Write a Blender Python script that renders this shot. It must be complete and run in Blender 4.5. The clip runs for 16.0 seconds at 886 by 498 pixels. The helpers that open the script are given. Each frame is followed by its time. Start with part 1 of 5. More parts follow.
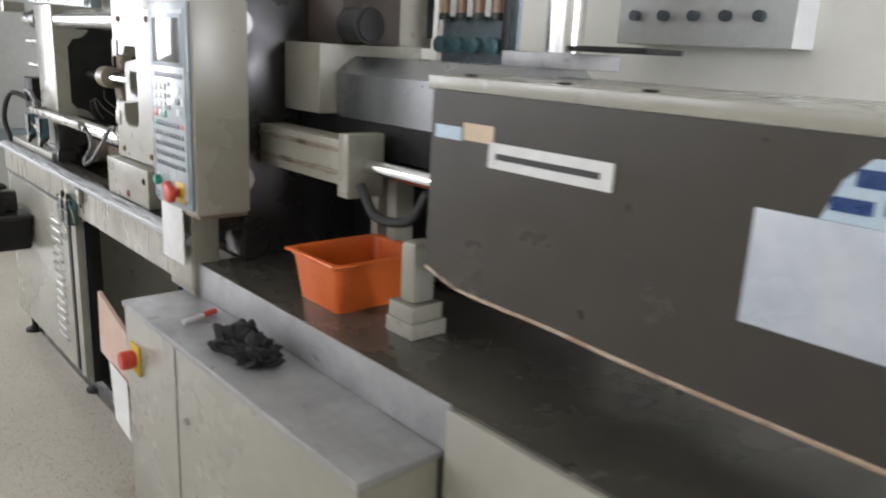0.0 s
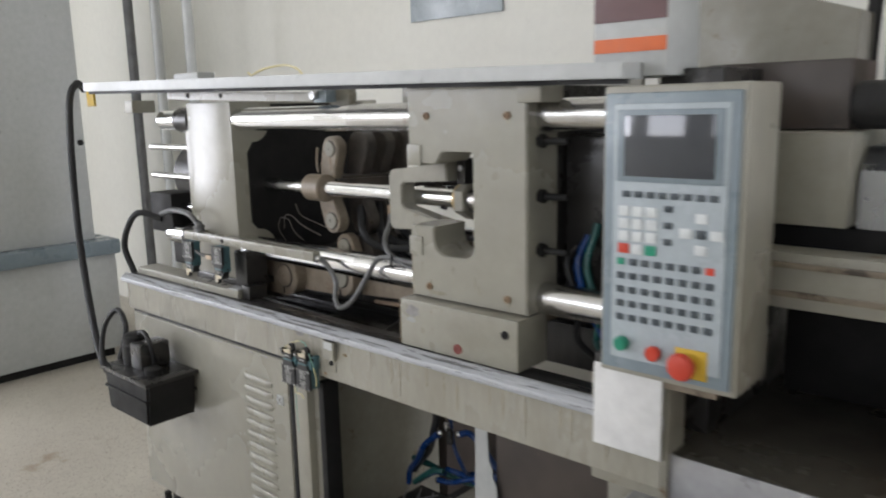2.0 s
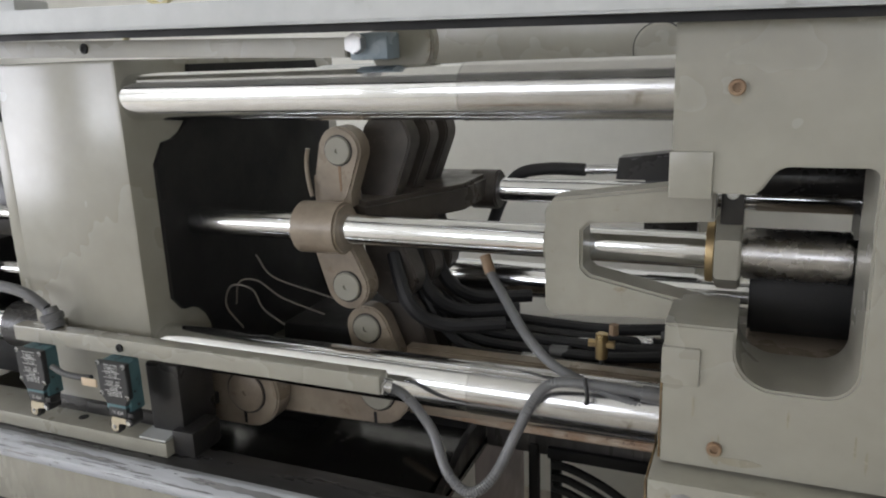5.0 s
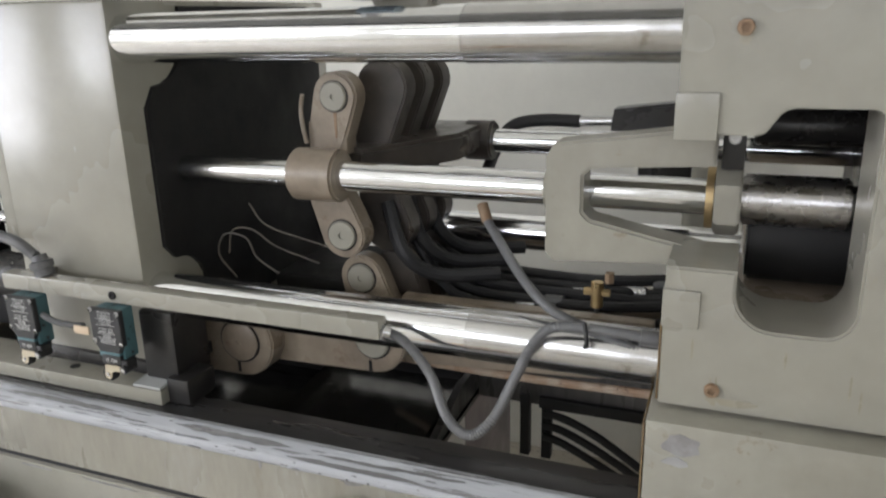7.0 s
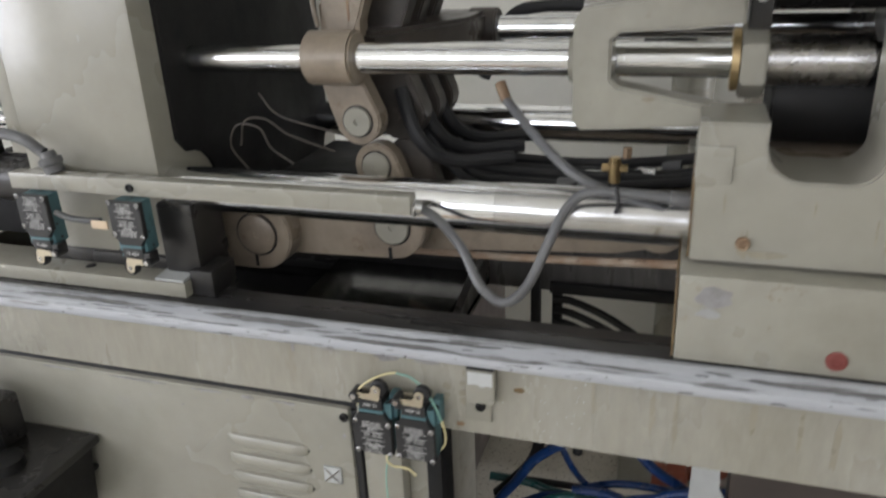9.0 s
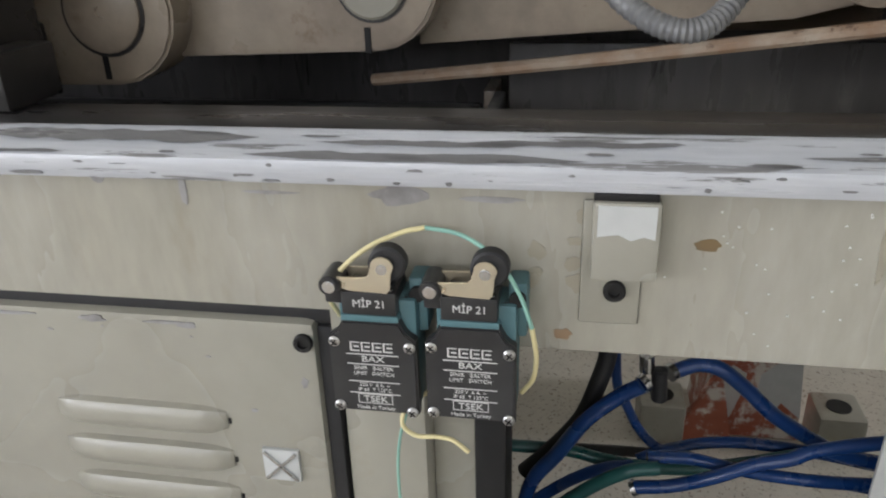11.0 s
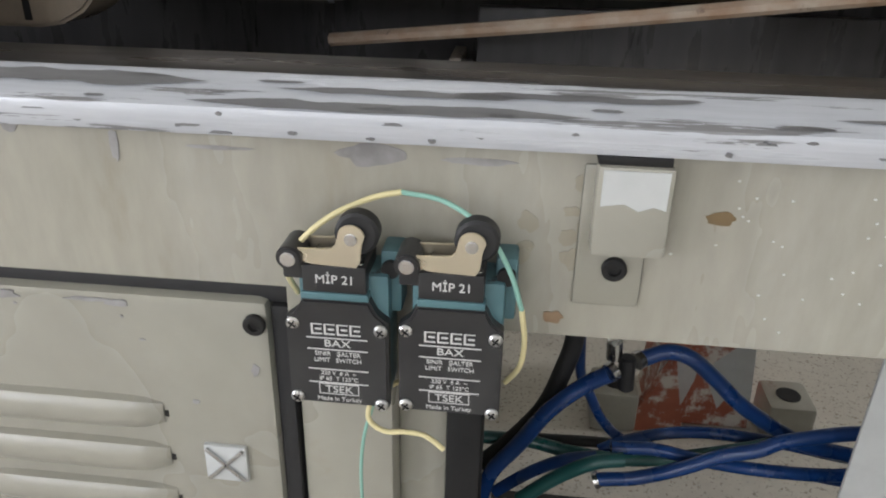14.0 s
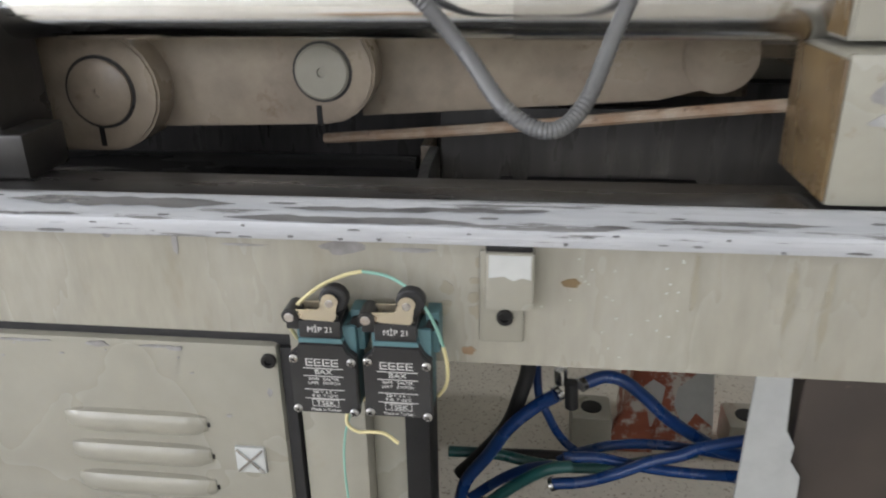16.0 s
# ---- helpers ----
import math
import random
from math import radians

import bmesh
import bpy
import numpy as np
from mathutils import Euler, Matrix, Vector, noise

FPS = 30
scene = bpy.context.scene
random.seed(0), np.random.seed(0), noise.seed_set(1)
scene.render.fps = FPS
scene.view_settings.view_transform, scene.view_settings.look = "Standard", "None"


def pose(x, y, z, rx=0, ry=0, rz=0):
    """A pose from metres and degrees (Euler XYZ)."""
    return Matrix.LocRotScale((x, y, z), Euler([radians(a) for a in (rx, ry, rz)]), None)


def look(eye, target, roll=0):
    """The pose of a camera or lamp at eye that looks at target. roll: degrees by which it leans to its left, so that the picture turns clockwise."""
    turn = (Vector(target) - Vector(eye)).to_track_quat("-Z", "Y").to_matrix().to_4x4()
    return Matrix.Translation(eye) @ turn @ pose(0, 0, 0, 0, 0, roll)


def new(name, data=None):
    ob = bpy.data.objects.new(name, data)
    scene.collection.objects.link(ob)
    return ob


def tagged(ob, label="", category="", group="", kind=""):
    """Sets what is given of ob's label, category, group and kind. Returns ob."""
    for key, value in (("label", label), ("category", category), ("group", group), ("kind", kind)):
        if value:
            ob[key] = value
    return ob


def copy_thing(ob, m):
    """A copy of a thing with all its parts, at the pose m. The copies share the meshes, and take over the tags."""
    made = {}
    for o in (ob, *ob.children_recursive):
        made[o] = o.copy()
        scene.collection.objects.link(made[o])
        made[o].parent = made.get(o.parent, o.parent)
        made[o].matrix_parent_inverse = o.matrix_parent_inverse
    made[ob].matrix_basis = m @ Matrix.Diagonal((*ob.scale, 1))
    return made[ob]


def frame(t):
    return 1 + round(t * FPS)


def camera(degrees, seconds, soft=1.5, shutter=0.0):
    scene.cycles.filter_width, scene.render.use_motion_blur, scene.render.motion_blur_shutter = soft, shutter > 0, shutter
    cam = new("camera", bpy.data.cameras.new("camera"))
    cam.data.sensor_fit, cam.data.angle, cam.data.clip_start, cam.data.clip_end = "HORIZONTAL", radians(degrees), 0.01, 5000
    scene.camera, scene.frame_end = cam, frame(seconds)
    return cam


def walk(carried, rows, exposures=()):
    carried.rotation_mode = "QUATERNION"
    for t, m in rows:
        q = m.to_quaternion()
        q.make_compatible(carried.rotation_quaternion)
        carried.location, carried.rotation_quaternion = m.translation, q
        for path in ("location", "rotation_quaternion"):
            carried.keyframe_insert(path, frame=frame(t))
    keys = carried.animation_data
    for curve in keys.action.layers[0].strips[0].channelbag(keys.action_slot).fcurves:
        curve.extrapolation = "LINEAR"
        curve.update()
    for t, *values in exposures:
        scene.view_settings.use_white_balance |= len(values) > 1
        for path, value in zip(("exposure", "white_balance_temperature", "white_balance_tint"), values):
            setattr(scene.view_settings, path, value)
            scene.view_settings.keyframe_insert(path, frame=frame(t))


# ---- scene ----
cam = camera(60.9, 16.0, soft=2.0, shutter=0.4)
PATH = [
    (0, (0.042, -0.06, 1.528), (-1.398, 1.231, 1.018), 3.0),
    (0.5, (-0.282, -0.306, 1.5), (-1.652, 1.078, 1.047), 2.0),
    (1, (-0.594, -0.404, 1.548), (-2.054, 0.906, 1.158), 1.4),
    (1.5, (-0.94, -0.556, 1.598), (-2.29, 0.867, 1.21), -1.1),
    (2, (-1.349, -0.538, 1.592), (-2.66, 0.927, 1.225), -1.3),
    (2.5, (-1.74, -0.436, 1.644), (-2.983, 1.07, 1.212), -1.4),
    (3, (-2.063, -0.326, 1.66), (-3.139, 1.297, 1.203), -2.3),
    (3.2, (-2.144, -0.266, 1.648), (-3.234, 1.361, 1.241), -2.1),
    (5.3, (-2.621, -0.041, 1.617), (-3.351, 1.752, 1.115), -1.8),
    (5.5, (-2.627, -0.05, 1.617), (-3.353, 1.751, 1.138), -1.5),
    (6, (-2.639, -0.062, 1.604), (-3.367, 1.725, 1.077), -1.0),
    (6.5, (-2.621, -0.058, 1.565), (-3.317, 1.7, 0.913), -1.0),
    (7, (-2.625, -0.056, 1.591), (-3.326, 1.723, 1.004), -1.4),
    (7.5, (-2.618, -0.069, 1.608), (-3.349, 1.717, 1.083), -1.4),
    (8, (-2.623, -0.081, 1.606), (-3.361, 1.7, 1.075), -2.0),
    (8.5, (-2.614, -0.106, 1.579), (-3.29, 1.672, 0.961), -1.1),
    (9, (-2.705, -0.122, 1.521), (-3.298, 1.63, 0.759), -2.6),
    (9.5, (-2.818, -0.019, 1.419), (-3.387, 1.719, 0.609), -4.0),
    (10, (-2.965, 0.104, 1.272), (-3.484, 1.892, 0.541), -1.9),
    (10.2, (-2.972, 0.179, 1.208), (-3.461, 1.964, 0.448), -2.2),
    (12.3, (-3.028, 0.357, 1.092), (-3.215, 2.158, 0.242), 1.3),
    (12.5, (-3.028, 0.355, 1.09), (-3.231, 2.154, 0.24), 1.1),
    (13, (-3.031, 0.362, 1.088), (-3.225, 2.162, 0.237), 0.3),
    (13.5, (-3.024, 0.369, 1.083), (-3.189, 2.179, 0.248), 0.8),
    (14, (-3.023, 0.367, 1.085), (-3.205, 2.165, 0.227), 1.2),
    (14.5, (-3.016, 0.348, 1.081), (-3.213, 2.154, 0.245), 1.4),
    (15, (-3.008, 0.329, 1.092), (-3.249, 2.125, 0.245), 1.3),
    (15.5, (-2.994, 0.279, 1.139), (-3.234, 2.097, 0.341), 0.4),
    (16, (-2.942, 0.174, 1.202), (-3.17, 2.006, 0.431), -0.9),
]
EXPOSURES = [(0, -0.08), (0.5, 0.0), (1, -0.06), (1.5, -0.2), (2, -0.4), (3, -0.56), (5.5, -0.39), (7, -0.2), (7.5, -0.2), (8, -0.36), (8.5, -0.42), (9, -0.25), (9.5, -0.06), (10, -0.08), (12.5, 0.0), (16, 0.02)]
walk(cam, [(t, look(eye, target, roll)) for t, eye, target, roll in PATH], EXPOSURES)

# ---- light ----
world = bpy.data.worlds.new("world")
scene.world = world
world.use_nodes = True
wn = world.node_tree.nodes
sky = wn.new("ShaderNodeTexSky")
sky.sky_type, sky.sun_disc = "NISHITA", False
sky.sun_elevation, sky.sun_rotation = radians(40), radians(200)
wn["Background"].inputs[1].default_value = 0.12
world.node_tree.links.new(sky.outputs[0], wn["Background"].inputs[0])


def opening_light(name, m, w, h, watts, colour=(0.89, 0.905, 1.0)):
    lamp = bpy.data.lights.new(name, "AREA")
    lamp.shape, lamp.size, lamp.size_y, lamp.energy, lamp.color = "RECTANGLE", w, h, watts, colour
    ob = new(name, lamp)
    ob.matrix_world = m
    return ob


# daylight in the openings of the long wall behind the camera, and of the left end wall
WINDOWS = (-7.0, -4.38, -1.76, 0.86)
for wx, watts in zip(WINDOWS, (96, 52, 24, 36)):
    opening_light("window_daylight", look((wx, -4.06, 2.39), (wx, 2, 1.94)), 1.62, 1.26, watts)
opening_light("window_daylight", look((-8.96, -1.9, 1.75), (0, -1.9, 1.5)), 2.5, 2.0, 190)
# invented right-hand source: a fill lamp that brightens the floor and wall behind the machine
opening_light("window_daylight", look((2.96, 2.03, 1.5), (0, 2.03, 1.2)), 0.6, 2.2, 165)


# ---- materials ----
def material(name, base, second=None, rough=0.5, metal=0.0, grain=60.0, patch=4.0, stain=None, amount=0.0, stain_scale=9.0,
             bump=0.15, spec=0.5, stretch=(1, 1, 1), rough_var=0.15, speck=None, speck_at=0.62, coat=0.0, bump_scale=None, sharp=0.08, dusk=0.13):
    m = bpy.data.materials.new(name)
    m.use_nodes = True
    nt = m.node_tree
    n, l = nt.nodes, nt.links
    p = n["Principled BSDF"]
    tc, mp = n.new("ShaderNodeTexCoord"), n.new("ShaderNodeMapping")
    mp.inputs["Scale"].default_value = stretch
    l.new(tc.outputs["Object"], mp.inputs[0])

    def tex(scale, detail=5.0, r=0.6):
        t = n.new("ShaderNodeTexNoise")
        t.inputs["Scale"].default_value, t.inputs["Detail"].default_value, t.inputs["Roughness"].default_value = scale, detail, r
        l.new(mp.outputs[0], t.inputs["Vector"])
        return t.outputs[0]

    def ramp(src, lo, hi):
        r = n.new("ShaderNodeMapRange")
        r.inputs[1].default_value, r.inputs[2].default_value = lo, hi
        l.new(src, r.inputs[0])
        return r.outputs[0]

    def mix(fac, ca, cb):
        x = n.new("ShaderNodeMix")
        x.data_type = "RGBA"
        l.new(fac, x.inputs[0])
        for sock, c in ((x.inputs[6], ca), (x.inputs[7], cb)):
            if isinstance(c, tuple):
                sock.default_value = (*c, 1)
            else:
                l.new(c, sock)
        return x.outputs[2]

    second = second or tuple(c * 0.82 for c in base)
    fine, wide = tex(grain), tex(patch)
    col = mix(ramp(wide, 0.35, 0.68), tuple(base), tuple(second))
    if stain:
        mask = ramp(tex(stain_scale, 8.0, 0.7), 0.66 - amount * 0.3, 0.66 - amount * 0.3 + sharp)
        col = mix(mask, col, tuple(stain))
    if speck:
        col = mix(ramp(tex(grain * 3, 2.0), speck_at, speck_at + 0.05), col, tuple(speck))
    dim = n.new("ShaderNodeMix")
    dim.data_type, dim.blend_type = "RGBA", "MULTIPLY"
    dim.inputs[0].default_value = dusk
    l.new(col, dim.inputs[6])
    l.new(ramp(fine, 0.25, 0.7), dim.inputs[7])
    l.new(dim.outputs[2], p.inputs["Base Color"])
    rr = n.new("ShaderNodeMapRange")
    rr.inputs[1].default_value, rr.inputs[2].default_value = 0.3, 0.7
    rr.inputs[3].default_value, rr.inputs[4].default_value = max(rough - rough_var, 0.03), min(rough + rough_var, 1.0)
    l.new(wide if rough_var > 0.1 else fine, rr.inputs[0])
    l.new(rr.outputs[0], p.inputs["Roughness"])
    p.inputs["Metallic"].default_value = metal
    p.inputs["Specular IOR Level"].default_value = spec
    p.inputs["Coat Weight"].default_value = coat
    if bump:
        bp = n.new("ShaderNodeBump")
        bp.inputs["Strength"].default_value, bp.inputs["Distance"].default_value = bump, 0.002
        l.new(tex(bump_scale or grain), bp.inputs["Height"])
        l.new(bp.outputs[0], p.inputs["Normal"])
    return m


PAINT = material("beige_enamel", (0.318, 0.308, 0.262), (0.285, 0.272, 0.225), 0.29, grain=24, patch=1.6, stain=(0.262, 0.225, 0.165), amount=0.07, stain_scale=5, bump=0.03, dusk=0.10, sharp=0.22)
PAINT_WORN = material("worn_beige_enamel", (0.315, 0.305, 0.255), (0.26, 0.245, 0.20), 0.38, grain=30, patch=4, stain=(0.17, 0.12, 0.075), amount=0.16, stain_scale=11, bump=0.08)
PAINT_DIRTY = material("oily_beige_enamel", (0.25, 0.208, 0.158), (0.175, 0.138, 0.098), 0.34, grain=30, patch=9, stain=(0.05, 0.037, 0.027), amount=0.30, stain_scale=14, bump=0.1)
DRIP = material("streaked_beige_enamel", (0.345, 0.332, 0.282), (0.30, 0.283, 0.23), 0.32, grain=34, patch=3.0, stain=(0.235, 0.195, 0.135), amount=0.2, stain_scale=6, bump=0.04, stretch=(2.4, 1, 0.7), sharp=0.3, dusk=0.16)
STEEL = material("chipped_white_rail", (0.50, 0.515, 0.54), (0.40, 0.415, 0.44), 0.34, metal=0.1, grain=60, patch=5, stain=(0.20, 0.198, 0.20), amount=0.30, stain_scale=11, bump=0.1, stretch=(0.42, 9, 9), sharp=0.012)
BARE = material("scraped_bare_steel", (0.23, 0.23, 0.235), (0.16, 0.158, 0.16), 0.33, metal=0.5, grain=90, patch=14, bump=0.12, stretch=(0.4, 4, 4))
TOGGLE = material("oil_browned_enamel", (0.30, 0.25, 0.19), (0.20, 0.16, 0.118), 0.36, grain=40, patch=14, stain=(0.15, 0.085, 0.045), amount=0.22, stain_scale=17, bump=0.1, sharp=0.14)
LINKDARK = material("dark_brown_casting", (0.085, 0.072, 0.06), (0.045, 0.039, 0.034), 0.38, grain=40, patch=12, stain=(0.15, 0.13, 0.11), amount=0.12, stain_scale=20, bump=0.2)
OILFILM = material("wet_oil_film", (0.03, 0.029, 0.028), (0.015, 0.015, 0.015), 0.12, grain=30, patch=6, stain=(0.07, 0.066, 0.06), amount=0.2, stain_scale=22, bump=0.06, spec=0.7, rough_var=0.06)
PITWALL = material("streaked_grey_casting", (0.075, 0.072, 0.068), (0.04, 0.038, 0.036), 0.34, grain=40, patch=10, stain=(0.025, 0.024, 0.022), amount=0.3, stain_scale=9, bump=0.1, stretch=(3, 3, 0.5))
OCHRE = material("ochre_oil_varnish", (0.20, 0.14, 0.07), (0.12, 0.08, 0.042), 0.25, grain=30, patch=12, stain=(0.36, 0.32, 0.25), amount=0.2, stain_scale=14, bump=0.06)
BROWN = material("dark_brown_enamel", (0.085, 0.068, 0.058), (0.05, 0.04, 0.035), 0.4, grain=40, patch=5, stain=(0.14, 0.11, 0.085), amount=0.12, bump=0.08)
ROLLED = material("stained_ground_shaft", (0.52, 0.51, 0.50), (0.40, 0.38, 0.36), 0.27, metal=1.0, grain=40, patch=12, stain=(0.22, 0.10, 0.06), amount=0.12, stain_scale=18, bump=0.05, rough_var=0.08)
PLATE = material("scuffed_sheet_steel", (0.40, 0.40, 0.405), (0.28, 0.28, 0.285), 0.42, metal=0.3, grain=50, patch=5, stain=(0.10, 0.095, 0.09), amount=0.2, stain_scale=8, bump=0.08)
CHROME = material("polished_chrome", (0.90, 0.91, 0.92), (0.82, 0.83, 0.84), 0.13, metal=1.0, grain=30, patch=3, bump=0.01, rough_var=0.04)
CHROME_DULL = material("oiled_ground_steel", (0.70, 0.70, 0.70), (0.58, 0.575, 0.57), 0.21, metal=1.0, grain=30, patch=5, stain=(0.33, 0.29, 0.24), amount=0.06, bump=0.02, rough_var=0.06)
# black iron; also the colour of the shade in the platen's hollow
DARK = material("black_iron_and_shade", (0.014, 0.0135, 0.013), (0.008, 0.008, 0.008), 0.6, grain=40, patch=6, bump=0.25, spec=0.3)
GREASE = material("greasy_dark_steel", (0.035, 0.033, 0.031), (0.018, 0.017, 0.016), 0.30, metal=0.1, grain=45, patch=7, stain=(0.08, 0.074, 0.068), amount=0.10, bump=0.2)
SLIDE = material("oily_slideway_steel", (0.055, 0.053, 0.052), (0.026, 0.025, 0.024), 0.3, metal=0.2, grain=40, patch=5, stain=(0.02, 0.019, 0.018), amount=0.25, bump=0.1, stretch=(0.5, 3, 3))
DECK = material("oily_deck_plate", (0.085, 0.078, 0.062), (0.045, 0.041, 0.033), 0.30, metal=0.1, grain=50, patch=3, stain=(0.15, 0.14, 0.12), amount=0.12, bump=0.12)
COVER = material("dark_bronze_sheet", (0.050, 0.044, 0.036), (0.036, 0.031, 0.026), 0.38, metal=0.15, grain=40, patch=2.5, stain=(0.09, 0.08, 0.07), amount=0.05, bump=0.04)
RUBBER = material("black_rubber", (0.016, 0.016, 0.017), rough=0.6, grain=80, bump=0.2)
BLACK = material("black_plastic", (0.02, 0.02, 0.021), (0.03, 0.03, 0.03), 0.42, grain=90, patch=12, bump=0.08, stain=(0.06, 0.058, 0.055), amount=0.1)
TEAL = material("teal_cast_body", (0.085, 0.18, 0.20), (0.055, 0.12, 0.135), 0.45, grain=80, patch=20, bump=0.12, stain=(0.02, 0.023, 0.023), amount=0.25, stain_scale=35, sharp=0.04)
BRASS = material("worn_brass", (0.55, 0.42, 0.22), (0.42, 0.31, 0.17), 0.38, metal=0.9, grain=60, patch=30, bump=0.1)
ZINC = material("yellow_zinc_plate", (0.66, 0.60, 0.47), (0.56, 0.50, 0.38), 0.34, metal=0.85, grain=60, patch=30, bump=0.05)
SCREW = material("bright_screw_steel", (0.6, 0.6, 0.6), rough=0.28, metal=1.0, grain=90, bump=0.08)
WHITE = material("white_print", (0.66, 0.66, 0.64), rough=0.5, grain=60, bump=0.0)
PAPER = material("white_paper", (0.72, 0.72, 0.71), (0.62, 0.62, 0.61), 0.7, grain=40, patch=6, bump=0.05)
ORANGE = material("orange_plastic", (0.72, 0.15, 0.025), (0.62, 0.12, 0.02), 0.42, grain=40, patch=6, bump=0.04, stain=(0.3, 0.07, 0.02), amount=0.06)
WALL = material("cream_wall_paint", (0.80, 0.795, 0.735), (0.77, 0.76, 0.70), 0.75, grain=25, patch=0.5, bump=0.015, stain=(0.63, 0.62, 0.56), amount=0.03, stain_scale=1.5, dusk=0.05)
FLOORM = material("speckled_terrazzo", (0.54, 0.505, 0.43), (0.47, 0.435, 0.37), 0.42, grain=45, patch=1.2, stain=(0.31, 0.24, 0.165), amount=0.10, stain_scale=2.2, bump=0.04, speck=(0.25, 0.21, 0.165), speck_at=0.6)
CABINET = material("grey_white_enamel", (0.50, 0.515, 0.505), (0.45, 0.465, 0.455), 0.4, grain=30, patch=1.2, bump=0.03, stain=(0.34, 0.34, 0.32), amount=0.05)
GREYP = material("grey_blue_panel", (0.22, 0.27, 0.30), (0.19, 0.235, 0.265), 0.3, grain=60, patch=5, bump=0.03)
PANEL_LIGHT = material("light_grey_membrane", (0.42, 0.47, 0.50), (0.38, 0.43, 0.46), 0.28, grain=60, patch=5, bump=0.03)
SCREEN = material("dark_screen_glass", (0.05, 0.055, 0.065), (0.04, 0.045, 0.055), 0.08, grain=10, bump=0.0, spec=0.8, rough_var=0.02)
KEY = material("dark_key", (0.05, 0.065, 0.075), rough=0.45, grain=60, bump=0.05)
KEYW = material("white_key", (0.66, 0.69, 0.69), rough=0.4, grain=60, bump=0.05)
RED = material("red_plastic", (0.62, 0.06, 0.03), rough=0.35, grain=40, bump=0.03)
GREEN = material("green_plastic", (0.02, 0.28, 0.17), rough=0.35, grain=40, bump=0.03)
YELLOW = material("yellow_plastic", (0.72, 0.47, 0.04), rough=0.4, grain=40, bump=0.03)
BLUE = material("blue_hose", (0.010, 0.048, 0.185), (0.008, 0.034, 0.125), 0.3, grain=40, patch=8, bump=0.05, stain=(0.03, 0.04, 0.07), amount=0.12)
GREENHOSE = material("green_hose", (0.015, 0.10, 0.09), (0.012, 0.07, 0.07), 0.35, grain=40, patch=8, bump=0.05)
CONDUIT = material("grey_conduit", (0.15, 0.153, 0.155), (0.10, 0.10, 0.10), 0.4, grain=50, patch=12, bump=0.1)
RUST = material("rusty_painted_steel", (0.46, 0.38, 0.29), (0.30, 0.17, 0.09), 0.6, grain=40, patch=18, stain=(0.09, 0.045, 0.025), amount=0.3, stain_scale=22, bump=0.25)
REDPAINT = material("flaking_red_paint", (0.36, 0.10, 0.05), (0.28, 0.075, 0.04), 0.55, grain=40, patch=12, stain=(0.62, 0.58, 0.52), amount=0.55, stain_scale=14, bump=0.15)
CARD = material("pink_printed_card", (0.60, 0.44, 0.36), (0.52, 0.37, 0.30), 0.75, grain=50, patch=9, bump=0.08, stain=(0.34, 0.2, 0.16), amount=0.2, stain_scale=18)
WOOD = material("varnished_wood", (0.36, 0.22, 0.11), (0.28, 0.16, 0.08), 0.4, grain=30, patch=10, bump=0.08, stretch=(1, 8, 1))
TAN = material("tan_sticker", (0.66, 0.52, 0.36), rough=0.5, grain=40, bump=0.02)
PALEBLUE = material("pale_blue_sticker", (0.50, 0.60, 0.68), (0.36, 0.48, 0.60), 0.35, grain=40, patch=20, bump=0.02)
WIRE_Y = material("cream_wire", (0.70, 0.62, 0.34), (0.62, 0.55, 0.30), 0.45, grain=60, bump=0.05)
WIRE_G = material("pale_green_wire", (0.26, 0.48, 0.40), (0.2, 0.4, 0.33), 0.45, grain=60, bump=0.05)
AMBER = material("amber_tube", (0.30, 0.17, 0.10), (0.38, 0.25, 0.16), 0.2, grain=30, bump=0.02)
TREAD = material("black_tread_plate", (0.05, 0.048, 0.045), (0.03, 0.03, 0.03), 0.4, metal=0.5, grain=60, patch=9, bump=0.2, stain=(0.12, 0.11, 0.1), amount=0.15)
SCUFF = material("chipped_primer", (0.30, 0.295, 0.29), (0.19, 0.18, 0.175), 0.5, grain=70, patch=40, bump=0.1)
RUSTSPOT = material("rust_run", (0.22, 0.13, 0.07), (0.30, 0.22, 0.14), 0.6, grain=60, patch=40, bump=0.1)
SLEEVE = material("crumpled_clear_sleeve", (0.52, 0.55, 0.60), (0.40, 0.44, 0.50), 0.22, grain=14, patch=9, bump=0.9, bump_scale=9)
STREAK = material("brown_oil_film", (0.315, 0.295, 0.235), (0.275, 0.25, 0.19), 0.32, grain=60, patch=30, bump=0.03)
GLASS = bpy.data.materials.new("window_glass")
GLASS.use_nodes = True
GLASS.node_tree.nodes["Principled BSDF"].inputs["Transmission Weight"].default_value = 1.0
GLASS.node_tree.nodes["Principled BSDF"].inputs["Roughness"].default_value = 0.02


# ---- builders ----
ORIGIN = {}


def thing(name, origin, label, category, group="", kind=""):
    ob = new(name)
    ob.empty_display_size = 0.05
    ob.location = origin
    ORIGIN[ob.name] = Vector(origin)
    return tagged(ob, label, category, group, kind)


def finish(bm, smooth=35):
    bmesh.ops.recalc_face_normals(bm, faces=bm.faces)
    for f in bm.faces:
        f.smooth = True
    for e in bm.edges:
        if len(e.link_faces) == 2 and e.calc_face_angle(0) > radians(smooth):
            e.smooth = False


